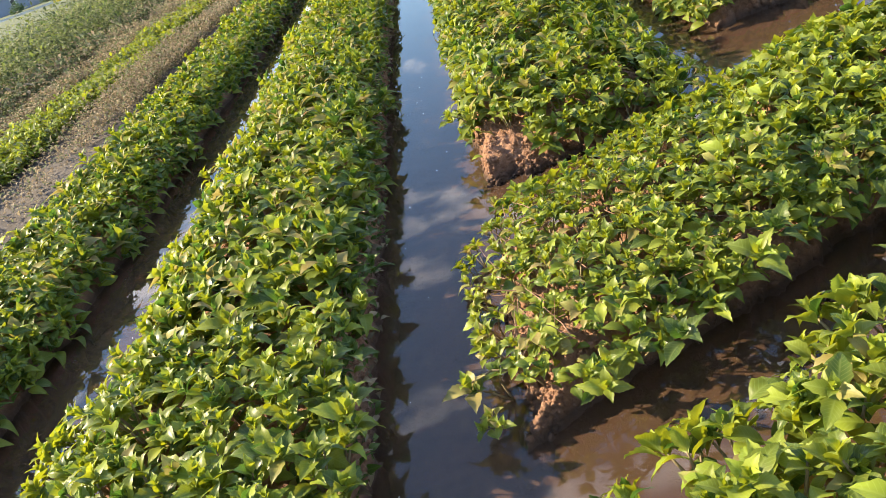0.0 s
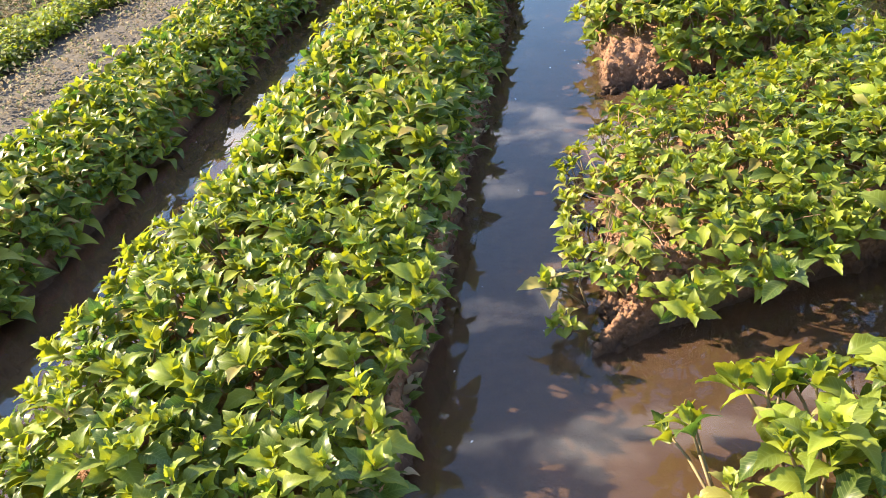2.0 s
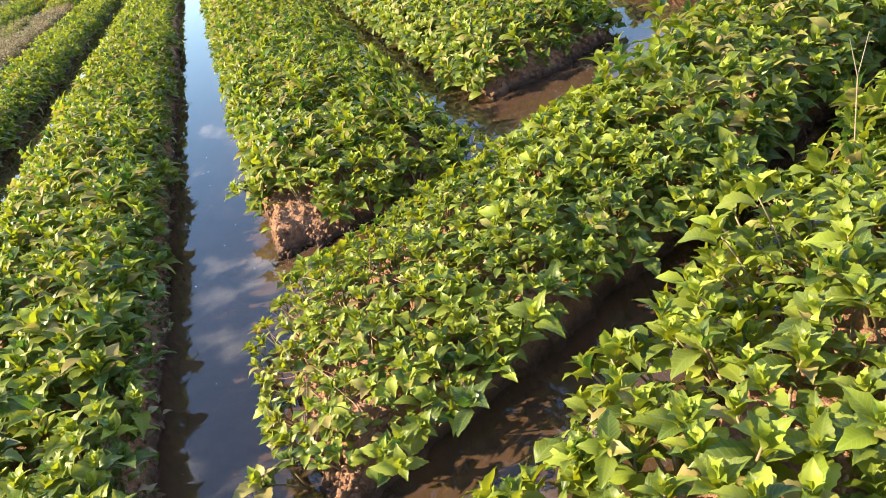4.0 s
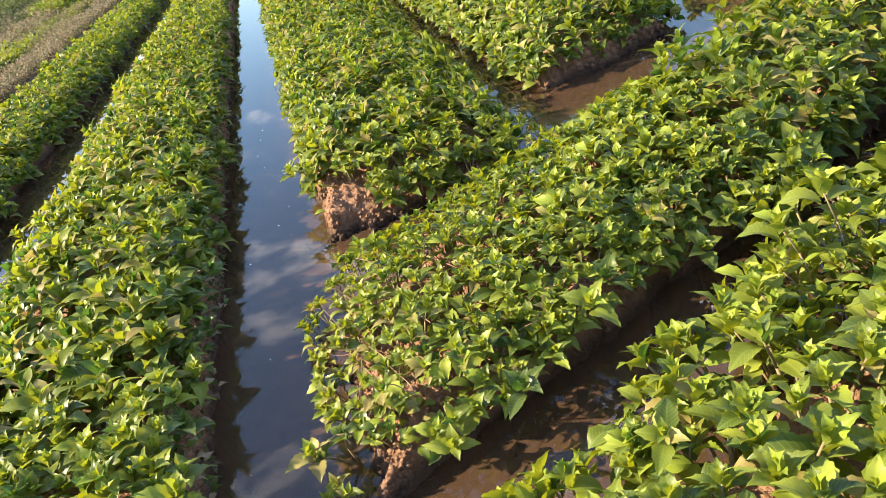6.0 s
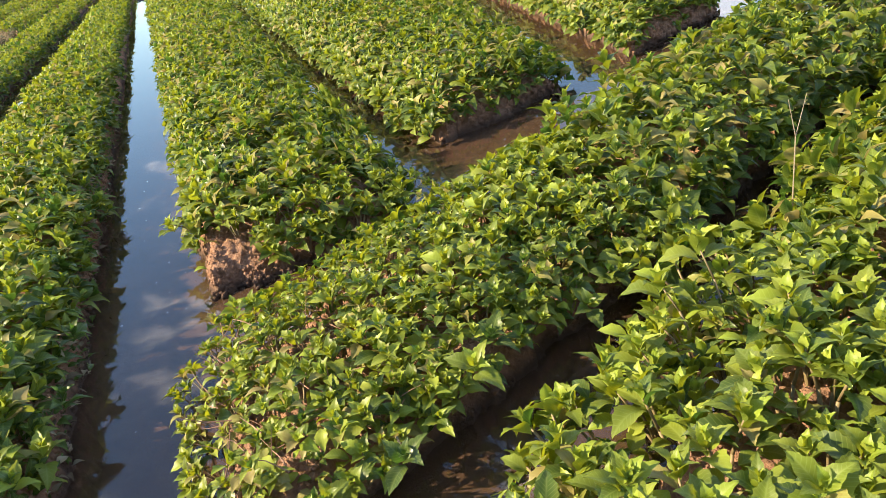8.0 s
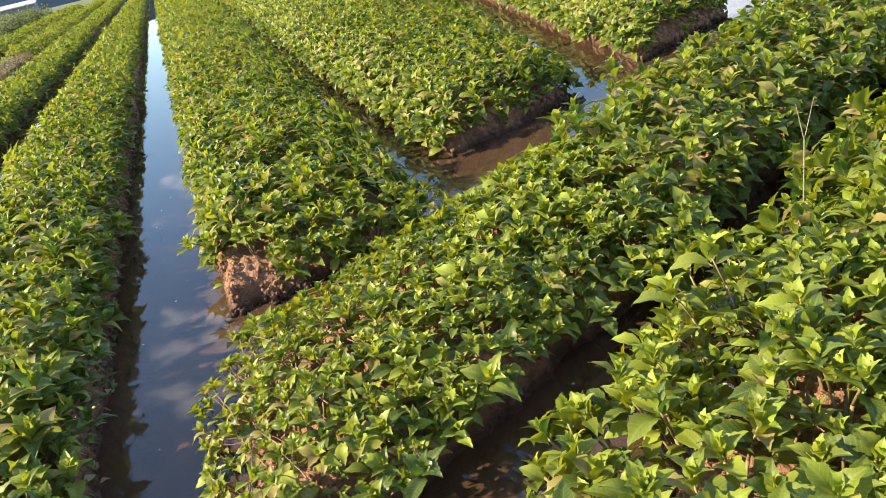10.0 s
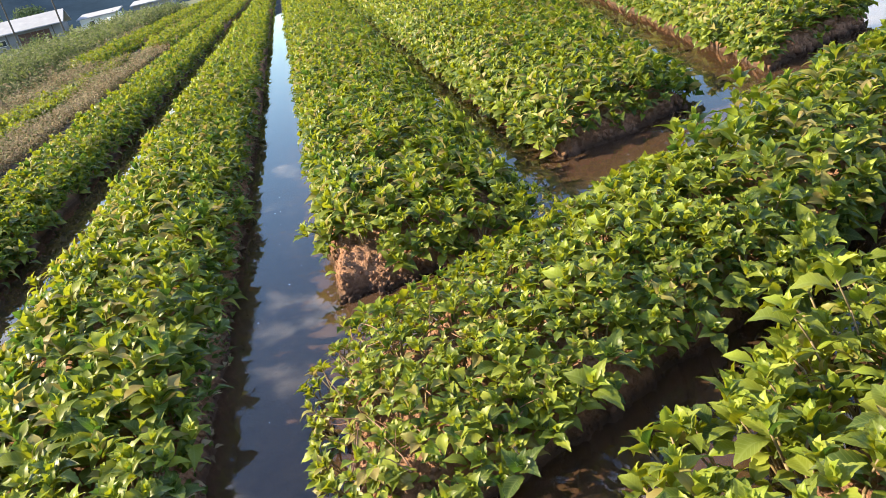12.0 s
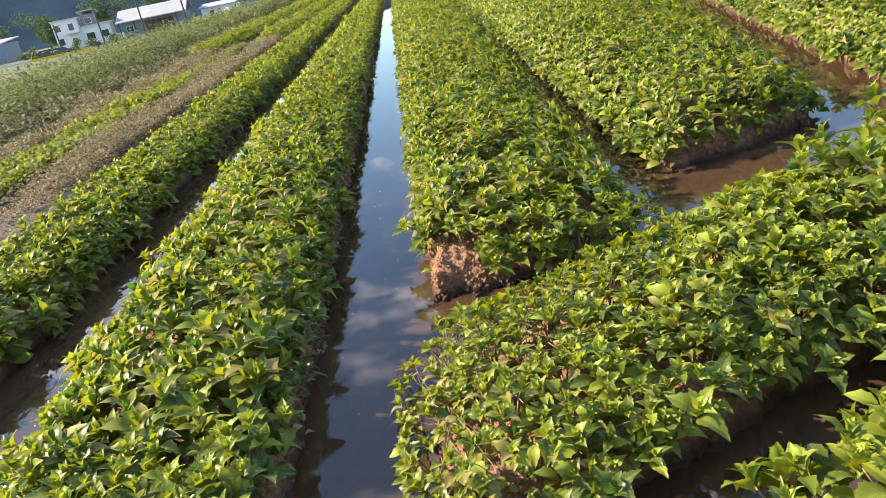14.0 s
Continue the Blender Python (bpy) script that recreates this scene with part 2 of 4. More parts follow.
q_l.new(ramp_node(q_n, q_l, q_cl.outputs["Fac"], ((0.3, (0.21, 0.125, 0.080)), (0.7, (0.28, 0.170, 0.108)))).outputs["Color"], q_df.inputs["Color"])
q_m1 = q_n.new("ShaderNodeMixShader")
q_m1.inputs[0].default_value = 0.22
q_l.new(q_tr.outputs["BSDF"], q_m1.inputs[1])
q_l.new(q_df.outputs["BSDF"], q_m1.inputs[2])
q_fr = q_n.new("ShaderNodeFresnel")
q_fr.inputs["IOR"].default_value = 1.58
q_l.new(q_norm, q_fr.inputs["Normal"])
q_m2 = q_n.new("ShaderNodeMixShader")
q_l.new(q_fr.outputs["Fac"], q_m2.inputs[0])
q_l.new(q_m1.outputs["Shader"], q_m2.inputs[1])
q_l.new(q_gl.outputs["BSDF"], q_m2.inputs[2])
q_l.new(q_m2.outputs["Shader"], q_n["Material Output"].inputs["Surface"])

stem_mat = plain("green_brown_stem", (0.20, 0.15, 0.07), 0.6, 30, 0.35)
twig_mat = plain("dry_twig", (0.32, 0.25, 0.17), 0.8, 20, 0.3)
wall_white = plain("white_render", (0.66, 0.67, 0.68), 0.9, 0.6, 0.15)
wall_grey = plain("grey_render", (0.20, 0.215, 0.24), 0.9, 0.6, 0.15)
wall_blue = plain("blue_grey_cladding", (0.16, 0.20, 0.27), 0.7, 0.6, 0.15)
metal_roof = plain("grey_sheet_roof", (0.30, 0.32, 0.36), 0.95, 0.5, 0.2, 0.0)
red_door = plain("rust_red_boards", (0.09, 0.05, 0.04), 0.8, 1.2, 0.3)
concrete = plain("pale_concrete", (0.46, 0.46, 0.45), 0.9, 0.7, 0.15)
pole_mat = plain("weathered_pole", (0.07, 0.065, 0.06), 0.9, 4, 0.25)
dark_paint = plain("dark_car_paint", (0.03, 0.035, 0.045), 0.25, 2, 0.2)
rubber = plain("black_rubber", (0.02, 0.02, 0.02), 0.8, 9, 0.2)
white_plastic = plain("white_plastic", (0.75, 0.74, 0.70), 0.5, 2, 0.1)
straw_mat = plain("yellow_crop_strip", (0.62, 0.44, 0.03), 0.9, 1.5, 0.3)
# Aerial haze is painted in: the woods' colour is shifted to dark blue.
hill_mat = plain("wooded_hill_haze", (0.024, 0.043, 0.068), 0.95, 0.03, 0.4, 0, 0.8, 0.4)
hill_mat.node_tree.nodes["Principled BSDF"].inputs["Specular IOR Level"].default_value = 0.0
bark = plain("tree_bark", (0.12, 0.09, 0.06), 0.9, 6, 0.3)
glass_mat, gl_n, gl_l, gl_p = mat("window_glass")
gl_p.inputs["Base Color"].default_value = (0.03, 0.04, 0.05, 1)
gl_p.inputs["Roughness"].default_value = 0.06


# ---- mesh helpers ----
def mesh_from(name, verts, faces, mats, indices=None, uvs=None, smooth=False):
    """A mesh from arrays; faces all with the same number of corners."""
    verts, faces = np.asarray(verts, np.float32), np.asarray(faces, np.int32)
    me = bpy.data.meshes.new(name)
    n, k = faces.shape
    me.vertices.add(len(verts))
    me.vertices.foreach_set("co", verts.ravel())
    me.loops.add(n * k)
    me.loops.foreach_set("vertex_index", faces.ravel())
    me.polygons.add(n)
    me.polygons.foreach_set("loop_start", np.arange(0, n * k, k, dtype=np.int32))
    if uvs is not None:
        layer = me.uv_layers.new(name="UVMap")
        layer.data.foreach_set("uv", np.asarray(uvs, np.float32)[faces.ravel()].ravel())
    for m in mats:
        me.materials.append(m)
    if indices is not None:
        me.polygons.foreach_set("material_index", np.asarray(indices, np.int32))
    if smooth:
        me.polygons.foreach_set("use_smooth", np.ones(n, bool))
    me.update(calc_edges=True)
    me.validate()
    return me


def part(name, bm, material, parent, label="", smooth=False):
    me = bpy.data.meshes.new(name)
    bm.to_mesh(me)
    bm.free()
    me.materials.append(material)
    if smooth:
        for f in me.polygons:
            f.use_smooth = True
    ob = new(name, me)
    ob.parent = parent
    return tagged(ob, label) if label else ob


def box(bm, x0, y0, z0, x1, y1, z1, bevel=0.0):
    made = bmesh.ops.create_cube(bm, size=1.0)
    bmesh.ops.scale(bm, vec=(x1 - x0, y1 - y0, z1 - z0), verts=made["verts"])
    bmesh.ops.translate(bm, vec=((x0 + x1) / 2, (y0 + y1) / 2, (z0 + z1) / 2), verts=made["verts"])
    if bevel:
        edges = list({e for v in made["verts"] for e in v.link_edges})
        bmesh.ops.bevel(bm, geom=edges, offset=bevel, segments=2, affect="EDGES")
    return bm


def tube(bm, a, b, r0, r1, n=6):
    a, b = Vector(a), Vector(b)
    turn = (b - a).to_track_quat("Z", "Y").to_matrix()
    rings = []
    for p, r in ((a, r0), (b, r1)):
        rings.append([bm.verts.new(p + turn @ Vector((r * math.cos(2 * math.pi * k / n), r * math.sin(2 * math.pi * k / n), 0))) for k in range(n)])
    for k in range(n):
        bm.faces.new((rings[0][k], rings[0][(k + 1) % n], rings[1][(k + 1) % n], rings[1][k]))
    bm.faces.new(rings[1])
    bm.faces.new(rings[0][::-1])
    return bm


# ---- leaves ----
def leaf_grid(rows, cols, width, teeth, curl, fold, twist=0.0):
    """An ovate leaf along +y, one unit long: drawn-out tip, saw edge, sunken side veins, folded at the midrib and curling down."""
    v, uv, f = [], [], []
    for i in range(rows + 1):
        t = i / rows
        if t < 0.4:
            half = width * math.sin(math.pi / 2 * t / 0.4) ** 0.8
        else:
            half = width * max(0.0, math.cos(math.pi / 2 * (t - 0.4) / 0.6)) ** 1.12
        half += 0.012 * (1 - t)
        for j in range(cols + 1):
            s = 2 * j / cols - 1
            x, y = s * half, t
            if teeth and abs(s) == 1 and 0 < i < rows:
                x *= 1.07 if i % 2 else 0.93
                y += 0.03 if i % 2 else 0.0
            z = fold * abs(x) * (1 - 0.4 * abs(s)) + 0.16 * math.sin(math.pi * t * 0.8) - curl * t ** 2.2
            z += 0.035 * math.sin(9 * t + 1.5 * s) * abs(s) + twist * x * t
            if teeth and 0.3 < abs(s) < 0.7:
                z += 0.014 if i % 2 else -0.008
            v.append((x, y, z))
            uv.append((x, t))
    for i in range(rows):
        for j in range(cols):
            a = i * (cols + 1) + j
            f.append((a, a + 1, a + cols + 2, a + cols + 1))
    return np.array(v), np.array(uv), np.array(f)


LEAF_FAR = leaf_grid(3, 2, 0.26, False, 0.20, 0.6)
LEAF_LOW = leaf_grid(8, 4, 0.28, True, 0.24, 0.55)
LEAF_MID = leaf_grid(6, 2, 0.26, False, 0.22, 0.65)
NEAR_SHAPES = [(0.26, 0.16, 0.65, 0.3), (0.29, 0.26, 0.55, -0.4), (0.24, 0.08, 0.75, 0.0), (0.30, 0.40, 0.50, 0.5), (0.27, 0.20, 0.65, -0.2), (0.26, 0.44, 0.6, 0.2)]


def rosette(rng, pos, lean, size, pairs=4):
    """Leaves of one shoot tip in crossed pairs: rows of place, direction, up, length, age (0 young to 1 old)."""
    up = np.array([lean[0], lean[1], 1.0])
    up /= np.linalg.norm(up)
    e1 = np.cross(up, [0.31, 0.95, 0.05])
    e1 /= np.linalg.norm(e1)
    e2 = np.cross(up, e1)
    az0 = rng.uniform(0, math.pi)
    rows = []
    for k in range(pairs):
        q = k / max(1, pairs - 1)
        for side in (0, math.pi):
            a = az0 + k * math.pi / 2 + side + rng.uniform(-0.22, 0.22)
            e = radians(78 - 58 * q + rng.uniform(-14, 14))
            out = math.cos(a) * e1 + math.sin(a) * e2
            d = math.cos(e) * out + math.sin(e) * up
            n = -math.sin(e) * out + math.cos(e) * up
            n = n + rng.uniform(-0.3, 0.3) * np.cross(d, n)
            length = size * (0.52 + 0.68 * q ** 0.8) * rng.uniform(0.82, 1.15)
            rows.append((pos - up * size * 0.55 * q + out * size * 0.05, d, n / np.linalg.norm(n), length, q))
    return rows


def leaf_matrix(p, d, n, length):
    x = np.cross(d, n)
    x /= np.linalg.norm(x)
    n = np.cross(x, d)
    return Matrix(((x[0] * length, d[0] * length, n[0] * length, p[0]), (x[1] * length, d[1] * length, n[1] * length, p[1]),
                   (x[2] * length, d[2] * length, n[2] * length, p[2]), (0, 0, 0, 1)))


def leaf_mass(name, leaves, kinds, template, mats, parent=None, label="", category="plants"):
    """Many leaves joined into one mesh, each an island of its own."""
    v, uv, f = template
    P = np.array([l[0] for l in leaves])
    D = np.array([l[1] for l in leaves])
    N = np.array([l[2] for l in leaves])
    L = np.array([l[3] for l in leaves])
    X = np.cross(D, N)
    X /= np.linalg.norm(X, axis=1)[:, None]
    N = np.cross(X, D)
    co = P[:, None] + L[:, None, None] * (v[None, :, :1] * X[:, None] + v[None, :, 1:2] * D[:, None] + v[None, :, 2:] * N[:, None])
    m = len(v)
    faces = (f[None] + (np.arange(len(P)) * m)[:, None, None]).reshape(-1, 4)
    idx = np.repeat(np.asarray(kinds), len(f))
    me = mesh_from(name, co.reshape(-1, 3), faces, mats, idx, np.tile(uv, (len(P), 1)), True)
    ob = new(name, me)
    ob.parent = parent
    return tagged(ob, label, category, kind="stuff")


# ---- ground and water ----
def ground_z(x, y):
    """Ditch bed in the flooded field, dry land to the west, falling gently to the road."""
    land = min(1.0, max(0.0, (-3.12 - x) / 0.3))
    z = -0.16 * (1 - land) + 0.07 * land
    z += -0.031 * max(0.0, min(y, 120) - 55) * land
    if y < 70 and x > -7:
        z += 0.03 * noise.noise((x * 2.3, y * 2.3, 0.5)) + 0.012 * noise.noise((x * 9, y * 9, 3.5))
        # silt hump at the furrow mouth, which takes the painted sunlit orange
        hump = math.exp(-((x - 0.55) ** 2 / 0.36 + (y - 2.2) ** 2 / 0.15))
        z += 0.14 * min(1.0, hump)
    return z


def axis(near, far, fine, grow):
    out, step = [0.0], fine
    while out[-1] < far:
        if out[-1] > near:
            step *= grow
        out.append(out[-1] + step)
    return out


gx = sorted([0.5 + a for a in axis(2.0, 1500, 0.05, 1.09)] + [0.5 - a for a in axis(4.0, 1500, 0.05, 1.09)[1:]])
gy = sorted([2.5 + a for a in axis(4.0, 1800, 0.05, 1.07)] + [2.5 - a for a in axis(2.0, 900, 0.08, 1.16)[1:]])
gv = [(x, y, ground_z(x, y)) for y in gy for x in gx]
nx = len(gx)
gf = [(j * nx + i, j * nx + i + 1, (j + 1) * nx + i + 1, (j + 1) * nx + i) for j in range(len(gy) - 1) for i in range(nx - 1)]
tagged(new("ground", mesh_from("ground", gv, gf, [ground_mat], smooth=True)), "brown silty ditch floor running out into grassy farmland", "ground", kind="structure")

wv = [(x, y, 0.0) for y in (-30, 70) for x in (-3.25, 60)]
tagged(new("water", mesh_from("water", wv, [(0, 1, 3, 2)], [water_mat])), "still muddy water flooding the furrows, mirroring the sky", "water", kind="structure")


# ---- raised soil beds ----
class Bed:
    """A raised bed between two edge lines; s runs along it, v from 0 to 1 across."""

    def __init__(self, left0, left1, right0, right1, height, canopy, over_l=0.05, over_r=0.05):
        self.over = (over_l, over_r)
        self.l0, self.l1, self.r0, self.r1 = (np.array(p, float) for p in (left0, left1, right0, right1))
        self.height, self.canopy = height, canopy
        self.length = float(np.linalg.norm((self.l1 + self.r1 - self.l0 - self.r0) / 2))

    def place(self, s, v):
        q = s / self.length
        a = self.l0 + (self.l1 - self.l0) * q
        b = self.r0 + (self.r1 - self.r0) * q
        return a + (b - a) * v, float(np.linalg.norm(b - a))

    def depth(self, s, v, w):
        return min(v * w, (1 - v) * w, 0.5 * s, self.length - s)

    def top(self, s, v):
        (x, y), w = self.place(s, v)
        d = max(0.0, min(1.0, self.depth(s, v, w) / 0.16))
        return self.height * (1 - (1 - d) ** 2.2)

    def surface(self, s, v):
        """A point of the crumbling soil surface."""
        (x, y), w = self.place(s, v)
        d = self.depth(s, v, w)
        d += 0.045 * noise.noise((x * 2.6, y * 2.6, 11.0)) + 0.03 * noise.noise((x * 8, y * 8, 12.0)) + 0.012 * noise.noise((x * 30, y * 30, 13.0))
        e = max(0.0, min(1.0, d / 0.13))
        rough = noise.noise((x * 6, y * 6, 1.0)) * 0.35 + noise.noise((x * 17, y * 17, 2.0)) * 0.22 + abs(noise.noise((x * 33, y * 33, 3.0))) * 0.4 + abs(noise.noise((x * 70, y * 70, 6.0))) * 0.5 - 0.2
        z = -0.15 + (self.height + 0.15) * (1 - (1 - e) ** 2.1) + rough * 0.085 * (0.7 + 0.3 * e)
        push = 0.05 * (1 - e) * noise.noise((x * 4, y * 4, 7.0)) + 0.035 * (1 - e) * noise.noise((x * 19, y * 19, 5.0))
        return x + push, y + push * 0.7, z

    def mesh(self, name, label):
        ss, s = [], 0.0
        while s < self.length:
            ss.append(s)
            y = self.place(s, 0.5)[0][1]
            s += 0.013 if y < 6 and s < 3.5 else (0.05 if y < 9 else 0.12 if y < 20 else 0.5)
        ss.append(self.length)
        cols = 70
        verts = [self.surface(s, 0.5 - 0.5 * math.cos(math.pi * j / cols)) for s in ss for j in range(cols + 1)]
        n = cols + 1
        faces = [(a * n + j, a * n + j + 1, (a + 1) * n + j + 1, (a + 1) * n + j) for a in range(len(ss) - 1) for j in range(cols)]
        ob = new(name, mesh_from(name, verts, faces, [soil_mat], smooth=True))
        return tagged(ob, label, "garden bed", "raised beds", "structure")


BEDS = {
    "long": Bed((-1.43, 0.5), (-1.33, 62), (-0.39, 0.5), (-0.39, 62), 0.18, 0.20, 0.11, -0.05),
    "west": Bed((-3.05, 1.0), (-3.05, 62), (-2.17, 1.0), (-2.10, 62), 0.13, 0.18, 0.06, 0.0),
    "middle": Bed((0.13, 4.44), (0.13, 62), (1.24, 4.52), (2.95, 62), 0.16, 0.23, -0.02, 0.10),
    "wedge": Bed((1.84, 5.70), (3.2, 62), (3.08, 6.12), (15.0, 62), 0.15, 0.24, 0.10, 0.06),
    "east": Bed((3.98, 6.50), (16.2, 62), (5.5, 7.15), (30.0, 62), 0.16, 0.24, 0.10, 0.05),
    "slant": Bed((0.08, 3.66), (6.5, 6.45), (0.06, 2.60), (6.9, 5.50), 0.16, 0.36, 0.16, 0.05),
    "corner": Bed((0.36, 1.97), (5.2, 4.42), (0.42, 1.05), (6.4, 3.3), 0.21, 0.29, 0.24, 0.0),
    "hedge_a": Bed((-4.25, 25.0), (-4.25, 66), (-3.35, 25.0), (-3.35, 66), 0.2, 0.25),
    "hedge_b": Bed((-6.3, 24.0), (-6.3, 66), (-5.2, 24.0), (-5.2, 66), 0.2, 0.25),
}
for key, bed in BEDS.items():
    bed.mesh("soil_bed", "raised bed of reddish clay soil " + ("between grassy strips" if key.startswith("hedge") else "edged by flooded furrows"))

# ---- plants ----
BARE = [(1.02, 3.12, 0.09), (0.86, 1.86, 0.10), (0.13, 2.62, 0.13), (0.30, 4.66, 0.15)]


def is_bare(x, y):
    return any((x - a) ** 2 + (y - b) ** 2 < r * r for a, b, r in BARE)


def is_near(key, x, y):
    if key == "long":
        return y < 3.2
    if key == "slant":
        return x < 2.0
    if key == "corner":
        return x < 2.1
    if key == "middle":
        return y < 4.85
    return False


near_meshes = {}
for age, m in (("young", young_leaf), ("mature", mature_leaf), ("deep", deep_leaf), ("pale", pale_leaf)):
    near_meshes[age] = []
    for w, c, fo, tw in NEAR_SHAPES:
        v, uv, f = leaf_grid(12, 4, w, True, c, fo, tw)
        near_meshes[age].append(mesh_from("leaf", v, f, [m], None, uv, True))


def make_plant(rng, style, size, shoots, spread, tall):
    """One hydrangea plant at the origin: branching stem and crossed pairs of leaves at every shoot tip."""
    root = new("hydrangea_plant")
    tips = []
    for k in range(shoots):
        a = 2 * math.pi * (k + rng.uniform(-0.2, 0.2)) / shoots
        r = spread * rng.uniform(0.6, 1.1) if shoots > 1 else 0.0
        tips.append(np.array([r * math.cos(a), r * math.sin(a), tall * rng.uniform(0.72, 1.12)]))
    bm = bmesh.new()
    for t in tips:
        mid = Vector((t[0] * 0.45, t[1] * 0.45, t[2] * 0.5))
        tube(bm, (0, 0, -0.05), mid, 0.0055, 0.0042, 5)
        tube(bm, mid, t, 0.0042, 0.0028, 5)
    part("stem", bm, stem_mat, root, smooth=True)
    for t in tips:
        for p, d, n, length, age in rosette(rng, t, (t[0] * 2.2, t[1] * 2.2), size * rng.uniform(0.85, 1.15)):
            pick = rng.random()
            if style == "deep":
                kind = "deep" if pick < 0.8 else "mature"
            elif style == "worn":
                kind = "young" if age < 0.3 else ("pale" if pick < 0.42 else "mature" if pick < 0.85 else "young")
            else:
                kind = "young" if age < 0.2 or pick < 0.22 else ("deep" if pick > 0.80 else "mature")
            ob = new("leaf", near_meshes[kind][rng.integers(len(NEAR_SHAPES))])
            ob.parent = root
            ob.matrix_basis = leaf_matrix(p, d, n, length)
    return root


rng = np.random.default_rng(11)
LABELS = {"fresh": "young hydrangea plant with bright yellow-green leaves in a soil bed", "deep": "hydrangea plant with dark green leaves in a soil bed",
          "worn": "sparse hydrangea plant with pale, browning leaves in a soil bed"}
PROTO = {}
for style, shoots in (("fresh", 3), ("deep", 2), ("worn", 3)):
    PROTO[style] = []
    for k in range(6 if style == "fresh" else 4):
        ob = make_plant(rng, style, 0.074, shoots, 0.066, 0.17)
        tagged(ob, LABELS[style], "plant", "plants in the raised beds")
        PROTO[style].append([ob, False])


def set_plant(style, x, y, z, size, turn, lean_x=0.0, lean_y=0.0):
    entry = PROTO[style][rng.integers(len(PROTO[style]))]
    m = Matrix.Translation((x, y, z)) @ Matrix.Rotation(lean_x, 4, "Y") @ Matrix.Rotation(-lean_y, 4, "X") @ Matrix.Rotation(turn, 4, "Z") @ Matrix.Diagonal((size, size, size, 1))
    if not entry[1]:
        entry[1] = True
        entry[0].matrix_basis = m
        return entry[0]
    return copy_thing(entry[0], m)


def spread(bed, w, q):
    """Across a bed, with the overhang of its plants on both sides."""
    a, b = -bed.over[0] / w, 1 + bed.over[1] / w
    return a + (b - a) * q


def ragged(key, s, v, w):
    """How far the plants of a bed stand out or back along its edges."""
    out = 0.11 * noise.noise((s * 1.3, 3.0 if v > 0.5 else 9.0, len(key))) + 0.06 * noise.noise((s * 4.1, 5.0 if v > 0.5 else 7.0, len(key)))
    return out * (2 * min(0.6, abs(v - 0.5))) ** 3 / w * (1 if v > 0.5 else -1)


def fill_near(key, step, sizes, worn):
    bed = BEDS[key]
    s = {"middle": 0.10, "slant": -0.02}.get(key, 0.02)
    while s < bed.length:
        w = bed.place(s, 0.5)[1]
        n = max(2, round((w + 0.06) / step))
        for j in range(n):
            v = spread(bed, w, (j + 0.5 + rng.uniform(-0.3, 0.3)) / n)
            v += 0.6 * ragged(key, s, v, w)
            ss = s + rng.uniform(-0.35, 0.35) * step
            (x, y), w = bed.place(max(-0.05, ss), v)
            if not is_near(key, x, y) or is_bare(x, y) or y < 1.6:
                continue
            edge = (v - 0.5) * 2
            across = (bed.r0 - bed.l0) / np.linalg.norm(bed.r0 - bed.l0)
            end = max(0.0, 1 - ss / 0.25)
            along = (bed.l1 - bed.l0) / np.linalg.norm(bed.l1 - bed.l0)
            lean = across * (0.55 * edge * abs(edge) ** 1.5) - along * 0.4 * end
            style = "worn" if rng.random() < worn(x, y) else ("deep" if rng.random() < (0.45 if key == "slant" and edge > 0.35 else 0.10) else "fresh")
            z = bed.top(max(0.03, ss), min(0.94, max(0.06, v)))
            set_plant(style, x, y, z, rng.uniform(*sizes) * (1 - 0.12 * abs(edge)) * (min(1.3, 0.72 + 0.28 * x) if key == "slant" else 1.0), rng.uniform(0, 6.28), lean[0], lean[1])
        s += step


fill_near("corner", 0.165, (1.0, 1.3), lambda x, y: 0.10)
fill_near("slant", 0.124, (0.82, 1.08), lambda x, y: max(0.06, 0.5 - 0.45 * x))
fill_near("long", 0.148, (0.88, 1.16), lambda x, y: 0.06)
fill_near("middle", 0.15, (0.8, 1.1), lambda x, y: 0.3 if x < 0.35 else 0.1)


